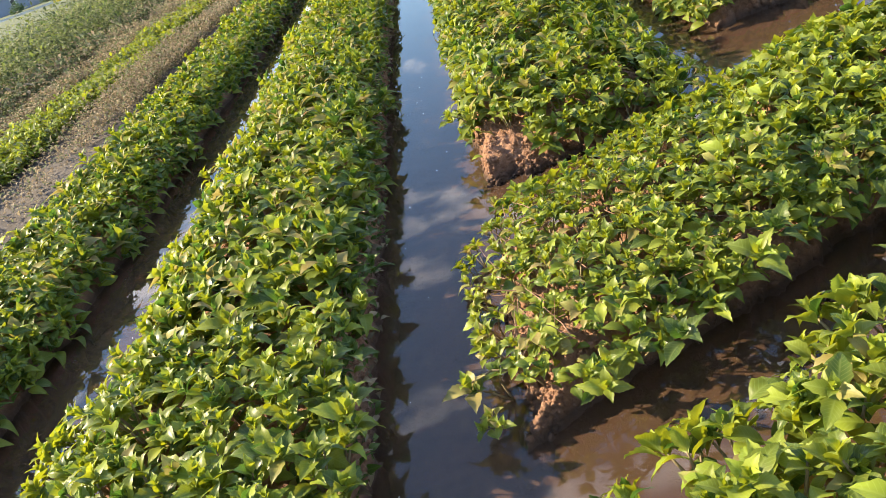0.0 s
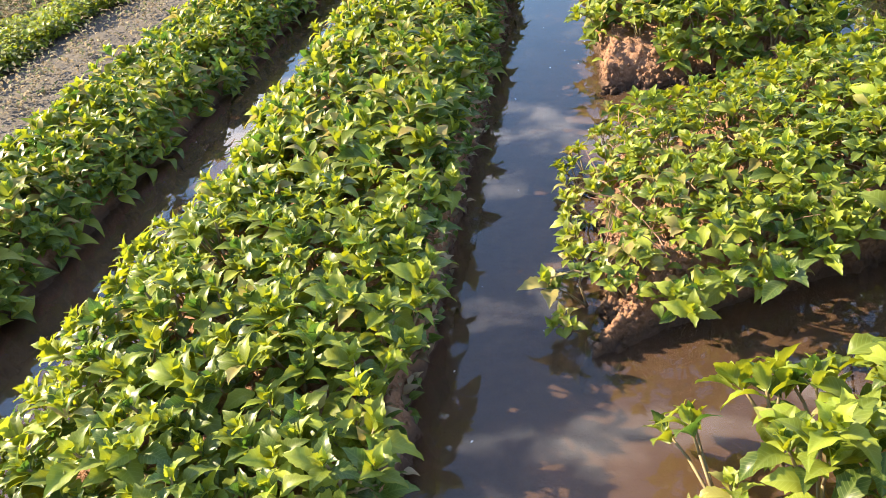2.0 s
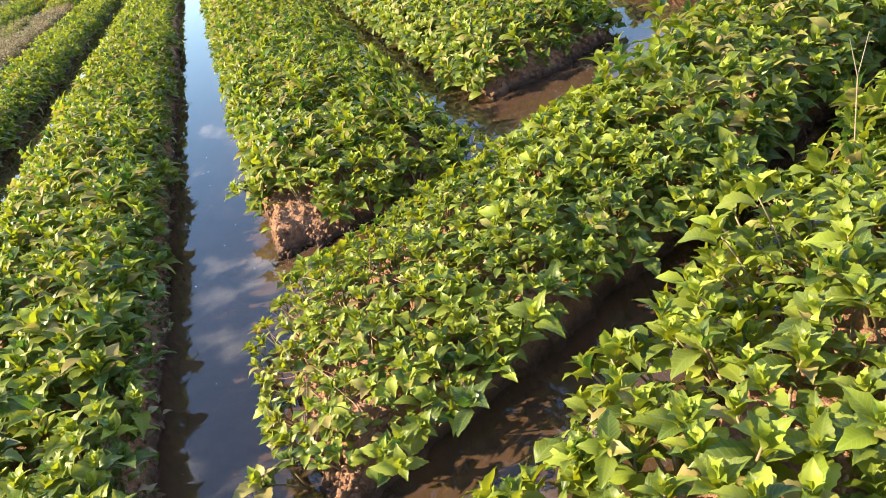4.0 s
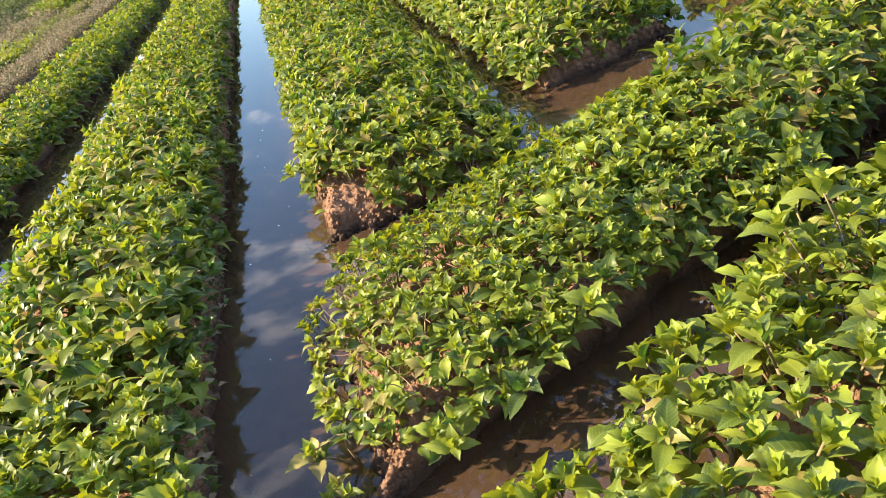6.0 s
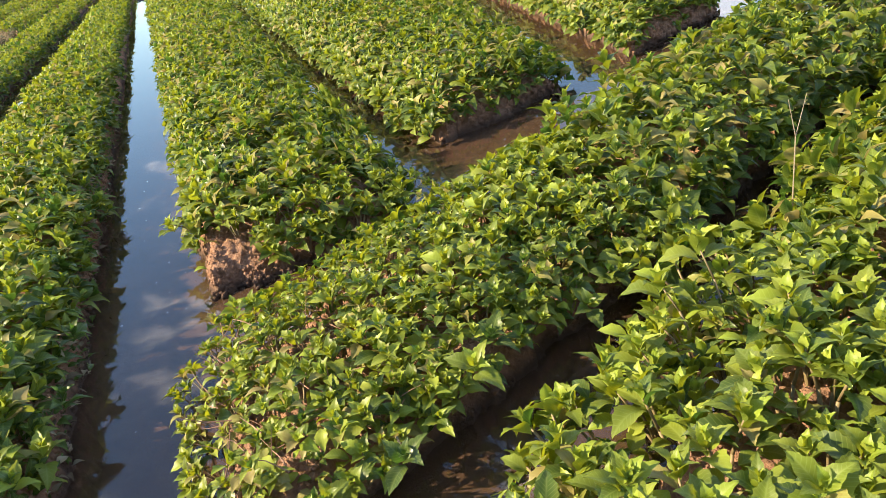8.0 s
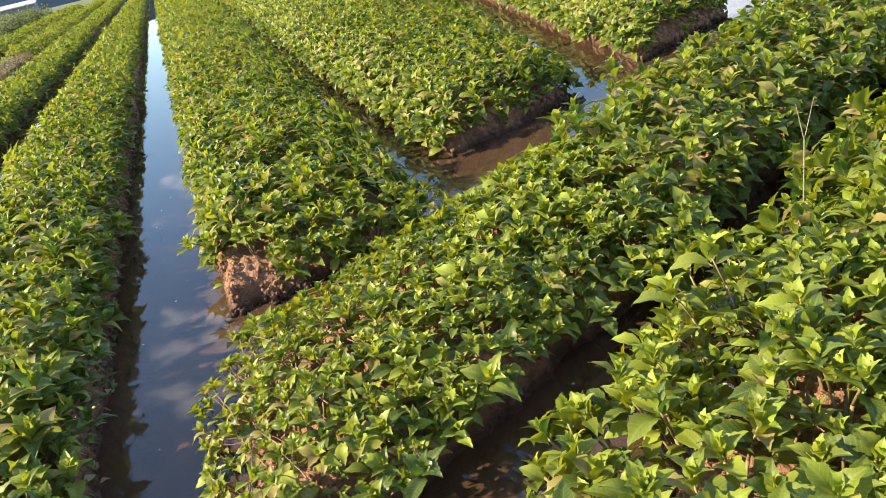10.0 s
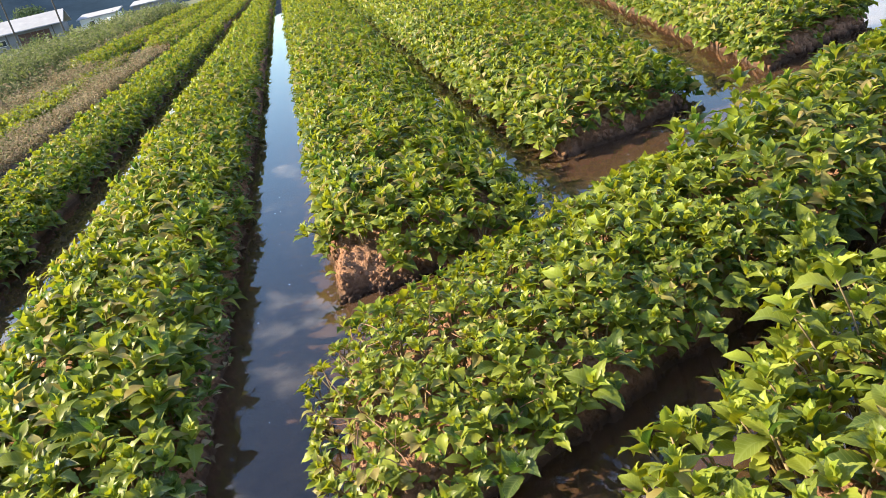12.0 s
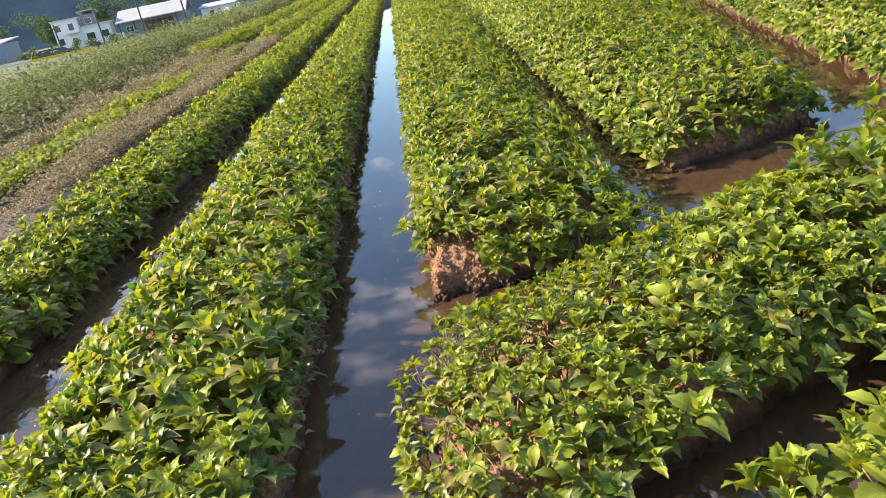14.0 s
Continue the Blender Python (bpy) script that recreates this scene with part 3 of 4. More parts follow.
def fill_far(key, name, label, start=-0.04, styles=(0.28, 0.42, 0.285, 0.015)):
    """The rest of a bed: rosettes spread on a loose grid, coarser with distance."""
    bed = BEDS[key]
    mid, far = [], []
    s = start
    while s < bed.length:
        yy = bed.place(s, 0.5)[0][1]
        step = 0.104 + 0.0030 * max(0.0, yy - 5)
        size = 0.100 + 0.0022 * max(0.0, yy - 5)
        w = bed.place(s, 0.5)[1]
        n = max(3, round((w + 0.1) / step))
        for j in range(n):
            v = spread(bed, w, (j + 0.5 + rng.uniform(-0.45, 0.45)) / n)
            v += ragged(key, s, v, w)
            (x, y), w = bed.place(min(bed.length, max(-0.08, s + rng.uniform(-0.5, 0.5) * step)), v)
            if is_near(key, x, y) or is_bare(x, y):
                continue
            if x > 9 + 0.25 * y or x > 14:
                continue
            edge = (v - 0.5) * 2
            across = (bed.r0 - bed.l0) / np.linalg.norm(bed.r0 - bed.l0)
            h = bed.canopy * (1 - 0.38 * min(1.0, abs(edge)) ** 4) * (0.80 + 0.25 * noise.noise((x * 1.6, y * 1.6, 9.0)) + 0.75 * noise.noise((x * 5.5, y * 5.5, 4.0)) + rng.uniform(-0.28, 0.28))
            p = np.array([x, y, bed.top(max(0.04, s), min(0.95, max(0.05, v))) + h])
            near = y < 13
            # drooping side leaves, in darker greens that carry the canopy's own shade
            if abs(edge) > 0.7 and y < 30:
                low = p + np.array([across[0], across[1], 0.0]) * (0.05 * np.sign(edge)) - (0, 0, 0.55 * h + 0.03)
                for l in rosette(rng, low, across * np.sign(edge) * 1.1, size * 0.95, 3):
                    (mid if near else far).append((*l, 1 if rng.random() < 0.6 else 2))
            for l in rosette(rng, p, across * edge * abs(edge) * 0.7, size * rng.uniform(0.8, 1.2), 4 if near else 3):
                q = rng.random()
                a, b, c, d = styles
                # Lower leaf pairs get darker greens, so shaded gaps are built into colour.
                young = a + (0.35 if l[4] < 0.3 else 0.0 if l[4] < 0.6 else -0.24)
                kind = 0 if q < young else 1 if q < young + b else 2 if q < young + b + c else 3
                (mid if near else far).append((*l, kind))
            # under-layer in mature and deep green; canopy shade is put into its colour
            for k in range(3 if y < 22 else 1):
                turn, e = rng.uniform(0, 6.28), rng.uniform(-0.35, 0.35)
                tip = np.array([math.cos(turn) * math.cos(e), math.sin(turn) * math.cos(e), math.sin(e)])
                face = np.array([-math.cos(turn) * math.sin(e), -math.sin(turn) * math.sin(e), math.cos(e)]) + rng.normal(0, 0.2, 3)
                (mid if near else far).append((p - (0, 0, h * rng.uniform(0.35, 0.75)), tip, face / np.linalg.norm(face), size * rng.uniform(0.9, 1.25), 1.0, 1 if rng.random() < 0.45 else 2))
        s += step
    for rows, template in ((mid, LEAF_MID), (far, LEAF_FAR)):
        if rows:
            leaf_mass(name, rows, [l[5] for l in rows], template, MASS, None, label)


def shoot(style, tip, base, size, turn, label):
    """A single long shoot that reaches out to a given tip."""
    root = new("hydrangea_plant")
    tagged(root, label, "plant", "plants in the raised beds")
    tip, base = np.array(tip), np.array(base)
    mid = (tip + base) / 2 + (0, 0, 0.03)
    bm = bmesh.new()
    tube(bm, base, mid, 0.0045, 0.0036, 6)
    tube(bm, mid, tip, 0.0036, 0.0026, 6)
    part("stem", bm, stem_mat, root, smooth=True)
    lean = (tip - base)[:2] * 1.6
    for p, d, n, length, age in rosette(np.random.default_rng(turn), tip, lean, size):
        kind = {"pale": "pale" if age > 0.5 else "young", "deep": "deep", "fresh": "young" if age < 0.5 else "mature"}[style]
        ob = new("leaf", near_meshes[kind][int(turn + 3 * age) % len(NEAR_SHAPES)])
        ob.parent = root
        ob.matrix_basis = leaf_matrix(p, d, n, length)


shoot("pale", (-0.05, 2.80, 0.17), (0.12, 2.86, 0.12), 0.085, 3, "lone hydrangea shoot with pale pinkish leaves hanging over the water")
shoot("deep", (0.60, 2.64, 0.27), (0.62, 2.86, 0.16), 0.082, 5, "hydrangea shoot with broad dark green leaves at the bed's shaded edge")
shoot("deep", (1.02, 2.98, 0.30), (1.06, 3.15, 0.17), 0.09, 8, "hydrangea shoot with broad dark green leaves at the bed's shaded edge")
shoot("fresh", (0.88, 2.76, 0.38), (0.9, 2.98, 0.17), 0.085, 12, "sunlit hydrangea shoot leaning over the shaded furrow")
shoot("fresh", (-1.64, 5.6, 0.22), (-1.4, 5.6, 0.16), 0.085, 14, "yellowish hydrangea shoot reaching over the furrow from its bed")
shoot("fresh", (0.07, 4.98, 0.29), (0.2, 5.0, 0.14), 0.08, 15, "young hydrangea shoot leaning over the flooded furrow")
shoot("fresh", (0.06, 5.17, 0.22), (0.2, 5.15, 0.14), 0.08, 17, "young hydrangea shoot leaning over the flooded furrow")
shoot("fresh", (1.68, 2.80, 0.47), (1.7, 2.67, 0.2), 0.105, 18, "tall hydrangea shoot with large pale green leaves")
for x, y, z in ((1.76, 2.78, 0.36), (1.62, 2.74, 0.34), (1.44, 2.68, 0.33), (1.30, 2.58, 0.36), (1.16, 2.50, 0.34)):
    shoot("fresh", (x, y, z), (x + 0.03, y - 0.1, 0.2), 0.095, int(100 * x), "leafy hydrangea shoot leaning over the shaded furrow")
shoot("fresh", (1.50, 2.76, 0.42), (1.54, 2.61, 0.2), 0.10, 20, "tall hydrangea shoot with large pale green leaves")


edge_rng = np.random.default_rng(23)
# Two in three are deep green: the bank's shade goes into leaf colour.
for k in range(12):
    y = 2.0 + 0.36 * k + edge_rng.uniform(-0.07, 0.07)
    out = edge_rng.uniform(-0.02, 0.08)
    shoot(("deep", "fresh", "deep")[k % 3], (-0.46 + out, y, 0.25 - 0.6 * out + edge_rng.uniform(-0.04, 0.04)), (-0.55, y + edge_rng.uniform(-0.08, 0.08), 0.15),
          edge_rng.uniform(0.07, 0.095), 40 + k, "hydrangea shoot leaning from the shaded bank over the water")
for k in range(4):
    y = 2.7 + 0.8 * k + edge_rng.uniform(-0.1, 0.1)
    shoot("fresh", (-1.46 - edge_rng.uniform(0.0, 0.08), y, edge_rng.uniform(0.16, 0.27)), (-1.36, y, 0.14), edge_rng.uniform(0.07, 0.09), 90 + k, "sunlit hydrangea shoot leaning over the narrow furrow")


def fill_low(key, y1, density, size, styles, v0=0.0, v1=1.0):
    """Older leaves low between the near plants; their dark greens carry the gaps' shade."""
    bed = BEDS[key]
    rows, kinds = [], []
    for k in range(density):
        s, v = rng.uniform(0.1, min(bed.length, 5.5)), spread(bed, 1.0, rng.uniform(v0, v1))
        (x, y), w = bed.place(s, v)
        if not is_near(key, x, y) or is_bare(x, y) or y < 1.6:
            continue
        a, e = rng.uniform(0, 6.28), rng.uniform(-0.5, 0.45)
        d = np.array([math.cos(a) * math.cos(e), math.sin(a) * math.cos(e), math.sin(e)])
        n = np.array([-math.cos(a) * math.sin(e), -math.sin(a) * math.sin(e), math.cos(e)]) + rng.normal(0, 0.25, 3)
        z = bed.top(max(0.05, s), min(0.95, max(0.05, v))) + y1 * rng.uniform(0.15, 1.0)
        rows.append((np.array([x, y, z]), d, n / np.linalg.norm(n), size * rng.uniform(0.7, 1.25), 0))
        kinds.append(int(rng.choice(4, p=styles)))
        if k % 7 == 0:
            tip = np.array([x, y, z - y1 * 0.4 + y1 * rng.uniform(0.7, 1.5)])
            for l in rosette(rng, tip, rng.normal(0, 0.25, 2), size * rng.uniform(0.75, 1.0), 4):
                rows.append(l)
                kinds.append(0 if l[4] < 0.3 else int(rng.choice(4, p=styles)))
    leaf_mass("lower_leaves", rows, kinds, LEAF_LOW, MASS, None, "older leaves low down between the hydrangea plants, gap shade in their greens")


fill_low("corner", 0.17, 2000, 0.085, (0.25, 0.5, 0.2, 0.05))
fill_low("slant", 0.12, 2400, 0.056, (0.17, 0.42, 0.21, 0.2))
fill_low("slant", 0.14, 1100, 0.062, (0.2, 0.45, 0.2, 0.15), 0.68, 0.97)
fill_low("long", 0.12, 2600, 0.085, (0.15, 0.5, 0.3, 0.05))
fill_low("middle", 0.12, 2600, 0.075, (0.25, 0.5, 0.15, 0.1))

# the same low leaves on the west bed, gap shade put into their greens
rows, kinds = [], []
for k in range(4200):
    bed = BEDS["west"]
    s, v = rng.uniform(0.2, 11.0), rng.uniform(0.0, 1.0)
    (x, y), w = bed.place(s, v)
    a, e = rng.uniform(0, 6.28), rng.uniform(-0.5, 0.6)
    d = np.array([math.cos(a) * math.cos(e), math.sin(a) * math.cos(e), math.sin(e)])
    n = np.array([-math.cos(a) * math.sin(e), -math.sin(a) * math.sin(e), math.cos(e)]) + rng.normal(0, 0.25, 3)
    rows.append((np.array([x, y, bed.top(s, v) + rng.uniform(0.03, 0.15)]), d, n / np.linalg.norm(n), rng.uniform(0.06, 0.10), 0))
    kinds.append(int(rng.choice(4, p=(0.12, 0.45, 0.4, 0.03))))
leaf_mass("lower_leaves", rows, kinds, LEAF_MID, MASS, None, "older leaves low down between the hydrangea plants, gap shade in their greens")

rows, kinds = [], []
for key, count, v0, back in (("middle", 30, 0.34, 0.05), ("wedge", 9, 0.0, 0.06), ("east", 10, 0.0, 0.06)):
    bed = BEDS[key]
    along = (bed.l1 - bed.l0) / np.linalg.norm(bed.l1 - bed.l0)
    for k in range(count):
        s, v = rng.uniform(0.03, 0.16), rng.uniform(v0, 1.0)
        (x, y), w = bed.place(s, v)
        for l in rosette(rng, np.array([x, y, bed.top(s, v) + rng.uniform(0.03, 0.13)]), -along * rng.uniform(0.4, 1.1), rng.uniform(0.065, 0.09), 4):
            rows.append(l)
            kinds.append(0 if l[4] < 0.3 else int(rng.choice(4, p=(0.15, 0.45, 0.3, 0.1))))
leaf_mass("lower_leaves", rows, kinds, LEAF_MID, MASS, None, "leafy shoots leaning out over the end of a bed")

DENSE = "dense rows of leafy green hydrangea plants on a raised bed"
fill_far("long", "hydrangea_rows", DENSE)
fill_far("west", "hydrangea_rows", DENSE)
fill_far("middle", "hydrangea_rows", DENSE)
fill_far("wedge", "hydrangea_rows", DENSE, 0.12)
fill_far("east", "hydrangea_rows", DENSE, 0.16)
fill_far("slant", "hydrangea_rows", DENSE)
fill_far("corner", "hydrangea_rows", DENSE)
fill_far("hedge_a", "hydrangea_rows", "distant green hydrangea rows past the withered strip")
fill_far("hedge_b", "hydrangea_rows", "distant green hydrangea rows past the withered strip")


# ---- strips west of the flooded field ----
def scatter_strip(name, label, x0, x1, y0, y1, count, tall, size, mats, category="plants", upright=0.5, sparse=0.0):
    rows, kinds = [], []
    for k in range(count):
        u = rng.random() ** 1.25
        y = y0 + (y1 - y0) * u
        x = rng.uniform(x0, x1) + 0.08 * noise.noise((y * 0.7, x0, 1.0))
        if rng.random() < sparse * min(1.0, max(0.0, (10.5 - y) / 2.5)):
            continue
        z0 = ground_z(x, y)
        h = tall * (0.35 + 0.75 * rng.random()) * (0.75 + 0.5 * noise.noise((x * 1.1, y * 1.1, 4.0)))
        grow = 1 + 0.02 * (y - 6)
        for q in range(3):
            a = rng.uniform(0, 6.28)
            e = rng.uniform(-0.3, 1.2) if rng.random() < upright else rng.uniform(-0.4, 0.4)
            d = np.array([math.cos(a) * math.cos(e), math.sin(a) * math.cos(e), math.sin(e)])
            n = np.array([-math.cos(a) * math.sin(e), -math.sin(a) * math.sin(e), math.cos(e)])
            rows.append((np.array([x, y, z0 + h * rng.uniform(0.15, 1.0)]), d, n, size * grow * rng.uniform(0.6, 1.3), 0))
            kinds.append(rng.integers(len(mats)))
    leaf_mass(name, rows, kinds, LEAF_FAR, mats, None, label, category)


scatter_strip("withered_plants", "strip of withered grey-brown seedlings on dry soil", -4.15, -3.5, 4.0, 25, 15000, 0.30, 0.042, [dry_mass, dry_mass, dry_mass, weed_mass], sparse=0.85)
scatter_strip("green_seedlings", "thin row of small yellow-green seedlings on bare soil", -5.2, -4.4, 4.0, 18, 10000, 0.26, 0.075, [young_mass, young_mass, mature_mass, weed_mass])
scatter_strip("withered_plants", "row of half-dry seedlings with some green leaves", -5.1, -4.5, 15, 25, 3500, 0.28, 0.06, [dry_mass, mature_mass, weed_mass])
scatter_strip("withered_plants", "strip of withered grey-brown seedlings on dry soil", -6.1, -5.35, 6.0, 24.5, 11000, 0.34, 0.05, [dry_mass, dry_mass, weed_mass])
scatter_strip("low_weeds", "low grey-green weeds along a field edge", -7.1, -6.25, 6.0, 40, 8000, 0.5, 0.08, [weed_mass, weed_mass, dry_mass])
scatter_strip("tall_weeds", "tall grey-green weeds and crop stalks in a thick belt", -10.4, -7.0, 7.0, 62, 34000, 1.15, 0.085, [weed_mass, weed_mass, weed_mass, weed_far])

# ---- soil clods, twigs and floating bits ----
def clod_mass(name, label, spots, material):
    """Broken lumps of soil: rows of x, y, z, radius."""
    bm = bmesh.new()
    bmesh.ops.create_icosphere(bm, subdivisions=1, radius=1.0)
    v = np.array([q.co[:] for q in bm.verts])
    f = np.array([[q.index for q in face.verts] for face in bm.faces])
    bm.free()
    out, faces = [], []
    for k, (x, y, z, r) in enumerate(spots):
        turn = np.array(Euler((rng.uniform(0, 6), rng.uniform(0, 6), rng.uniform(0, 6))).to_matrix())
        lump = v * rng.uniform(0.35, 1.5, (len(v), 1)) * np.array([1.0, rng.uniform(0.6, 1.0), rng.uniform(0.5, 0.9)])
        out.append(lump @ turn.T * r + (x, y, z))
        faces.append(f + k * len(v))
    ob = new(name, mesh_from(name, np.concatenate(out), np.concatenate(faces), [material]))
    return tagged(ob, label, "soil", kind="stuff")


def on_bed(bed, s, v, r):
    x, y, z = bed.surface(s, v)
    return (x, y, z + 0.15 * r, r)


def bank_spots(key, s0, s1, sides, count, r=(0.003, 0.010)):
    bed = BEDS[key]
    rows = []
    for k in range(count):
        s = rng.uniform(s0, s1)
        d = abs(rng.normal(0.06, 0.06))
        w = bed.place(s, 0.5)[1]
        rows.append(on_bed(bed, s, d / w if rng.random() < sides else 1 - d / w, rng.uniform(*r) * rng.choice((0.6, 1.0, 1.3))))
    return [q for q in rows if q[2] > 0.0]


def end_spots(key, v0, v1, count, r=(0.003, 0.011)):
    rows = [on_bed(BEDS[key], abs(rng.normal(0.06, 0.06)), rng.uniform(v0, v1), rng.uniform(*r)) for k in range(count)]
    return [q for q in rows if q[2] > 0.0]


def top_spots(key, count, s1, r=(0.003, 0.010)):
    return [on_bed(BEDS[key], rng.uniform(0.05, s1), rng.uniform(0.05, 0.95), rng.uniform(*r)) for k in range(count)]


CLODS = "loose reddish-brown soil clods on the bed's crumbling edge"
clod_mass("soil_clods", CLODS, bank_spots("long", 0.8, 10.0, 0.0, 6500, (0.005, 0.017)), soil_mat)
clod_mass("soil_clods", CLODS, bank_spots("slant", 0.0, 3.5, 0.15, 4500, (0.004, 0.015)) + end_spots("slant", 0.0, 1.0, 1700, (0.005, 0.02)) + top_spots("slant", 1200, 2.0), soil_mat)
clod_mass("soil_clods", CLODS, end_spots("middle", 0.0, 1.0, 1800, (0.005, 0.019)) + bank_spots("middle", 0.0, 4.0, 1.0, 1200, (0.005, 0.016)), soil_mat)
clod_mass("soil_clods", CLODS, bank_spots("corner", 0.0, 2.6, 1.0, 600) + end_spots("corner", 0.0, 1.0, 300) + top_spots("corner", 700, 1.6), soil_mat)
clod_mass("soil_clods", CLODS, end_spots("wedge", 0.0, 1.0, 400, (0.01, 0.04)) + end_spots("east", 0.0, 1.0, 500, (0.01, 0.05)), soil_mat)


def twig_mass(name, label, spots, material, category="twigs"):
    bm = bmesh.new()
    for x, y, z, length, r in spots:
        a = rng.uniform(0, 6.28)
        e = rng.uniform(-0.2, 0.9)
        p = Vector((x, y, z))
        d = Vector((math.cos(a) * math.cos(e), math.sin(a) * math.cos(e), math.sin(e)))
        for k in range(2):
            q = p + d * length / 2
            tube(bm, p, q, r * (1 - 0.3 * k), r * (0.7 - 0.3 * k), 4)
            p, d = q, (d + Vector(rng.uniform(-0.5, 0.5, 3))).normalized()
    me = bpy.data.meshes.new(name)
    bm.to_mesh(me)
    bm.free()
    me.materials.append(material)
    return tagged(new(name, me), label, category, kind="stuff")


# Half of this litter is deep green, putting the bank's shade into colour.
dead_rows = []
for k in range(3200):
    s = rng.uniform(1.0, 9.0)
    x, y, z = BEDS["long"].surface(s, 1 - abs(rng.normal(0.07, 0.06)))
    if z > 0.0:
        a = rng.uniform(0, 6.28)
        n = rng.normal(0, 0.35, 3) + (0.3, 0, 1.0)
        dead_rows.append((np.array([x, y, z + 0.008]), np.array([math.cos(a), math.sin(a), rng.uniform(-0.3, 0.5)]), n / np.linalg.norm(n), rng.uniform(0.025, 0.065), 0))
leaf_mass("dead_leaves", dead_rows, [int(k % 2 == 0) for k in range(len(dead_rows))], LEAF_MID, [dry_mass, deep_mass], None, "dead brown leaves on the bank, with dark green ones carrying its shade", "leaves")

red_stem = plain("reddish_bare_stem", (0.22, 0.11, 0.06), 0.7, 30, 0.3)
twig_mass("bare_stems", "tangle of bare reddish-brown stems among sparse plants", [
    (*BEDS["slant"].place(rng.uniform(0.05, 1.0), rng.uniform(0.08, 0.95))[0], rng.uniform(0.2, 0.27), rng.uniform(0.06, 0.16), rng.uniform(0.0015, 0.0032)) for k in range(170)], red_stem)

stick = new("dry_stick")
tagged(stick, "thin pale forked dry stick standing in a planted bed", "stick")
bm = bmesh.new()
tube(bm, (0, 0, -0.35), (0.01, 0.005, 0.12), 0.003, 0.0022, 5)
part("stalk", bm, twig_mat, stick)
for dx in (-0.035, 0.05):
    bm = bmesh.new()
    tube(bm, (0.01, 0.005, 0.12), (0.01 + dx, 0.01, 0.27), 0.002, 0.001, 5)
    part("prong", bm, twig_mat, stick)
stick.location = (2.38, 3.12, 0.42)

bit_rows = []
for k in range(70):
    x, y = (rng.uniform(-0.35, 0.1), rng.uniform(2.0, 9.0)) if k % 2 else (rng.uniform(-1.85, -1.5), rng.uniform(2.2, 9.0))
    a = rng.uniform(0, 6.28)
    bit_rows.append((np.array([x, y, 0.003]), np.array([math.cos(a), math.sin(a), 0.0]), np.array([0.0, 0.0, 1.0]), rng.uniform(0.004, 0.014), 0))
leaf_mass("floating_bits", bit_rows, [0] * len(bit_rows), leaf_grid(2, 2, 0.3, False, 0.0, 0.0), [white_plastic], None, "tiny pale petals and husks floating on the water", "debris")

# ---- road, yellow strip and farm buildings beyond the fields ----
def sheet(name, pts, material, label, category, lift=0.03):
    """A strip of ground surface draped over the land between two lines of points, with an edge that has depth."""
    bm = bmesh.new()
    rows = []
    for (x0, y0), (x1, y1) in pts:
        rows.append([bm.verts.new((x0, y0, ground_z(x0, y0) + lift)), bm.verts.new((x1, y1, ground_z(x1, y1) + lift))])
    for a, b in zip(rows, rows[1:]):
        bm.faces.new((a[0], a[1], b[1], b[0]))
    made = bmesh.ops.extrude_face_region(bm, geom=list(bm.faces))
    bmesh.ops.translate(bm, vec=(0, 0, -0.4), verts=[g for g in made["geom"] if isinstance(g, bmesh.types.BMVert)])
    me = bpy.data.meshes.new(name)
    bm.to_mesh(me)
    bm.free()
    me.materials.append(material)
    return tagged(new(name, me), label, category, kind="structure")


sheet("road", [((-90 + 6 * k, 99 + 0.4 * k), (-90 + 6 * k, 103.5 + 0.4 * k)) for k in range(12)], concrete, "pale concrete farm road past the fields", "road", 0.35)
sheet("crop_strip", [((-45 + 2 * k, 95 + 0.6 * k), (-45 + 2 * k, 98 + 0.6 * k)) for k in range(4)], straw_mat, "bright yellow strip of ripe crop beside the road", "field strip", 0.4)


def window(parent, x, y, z, w, h):
    fr = part("window", box(bmesh.new(), x - w / 2 - 0.07, y - 0.05, z - 0.07, x + w / 2 + 0.07, y + 0.02, z + h + 0.07), white_plastic, parent)
    part("pane", box(bmesh.new(), x - w / 2, y - 0.09, z, x + w / 2, y - 0.04, z + h), glass_mat, fr)


def slab_roof(parent, x0, x1, y0, y1, za, zb, material, thick=0.18):
    """A single-pitch roof sheet from height za at the front to zb at the back, with ribs."""
    bm = bmesh.new()
    c = [bm.verts.new(p) for p in ((x0, y0, za), (x1, y0, za), (x1, y1, zb), (x0, y1, zb))]
    top = [bm.verts.new(v.co + Vector((0, 0, thick))) for v in c]
    bm.faces.new(c[::-1])
    bm.faces.new(top)
    for k in range(4):
        bm.faces.new((c[k], c[(k + 1) % 4], top[(k + 1) % 4], top[k]))
    return part("roof", bm, material, parent)


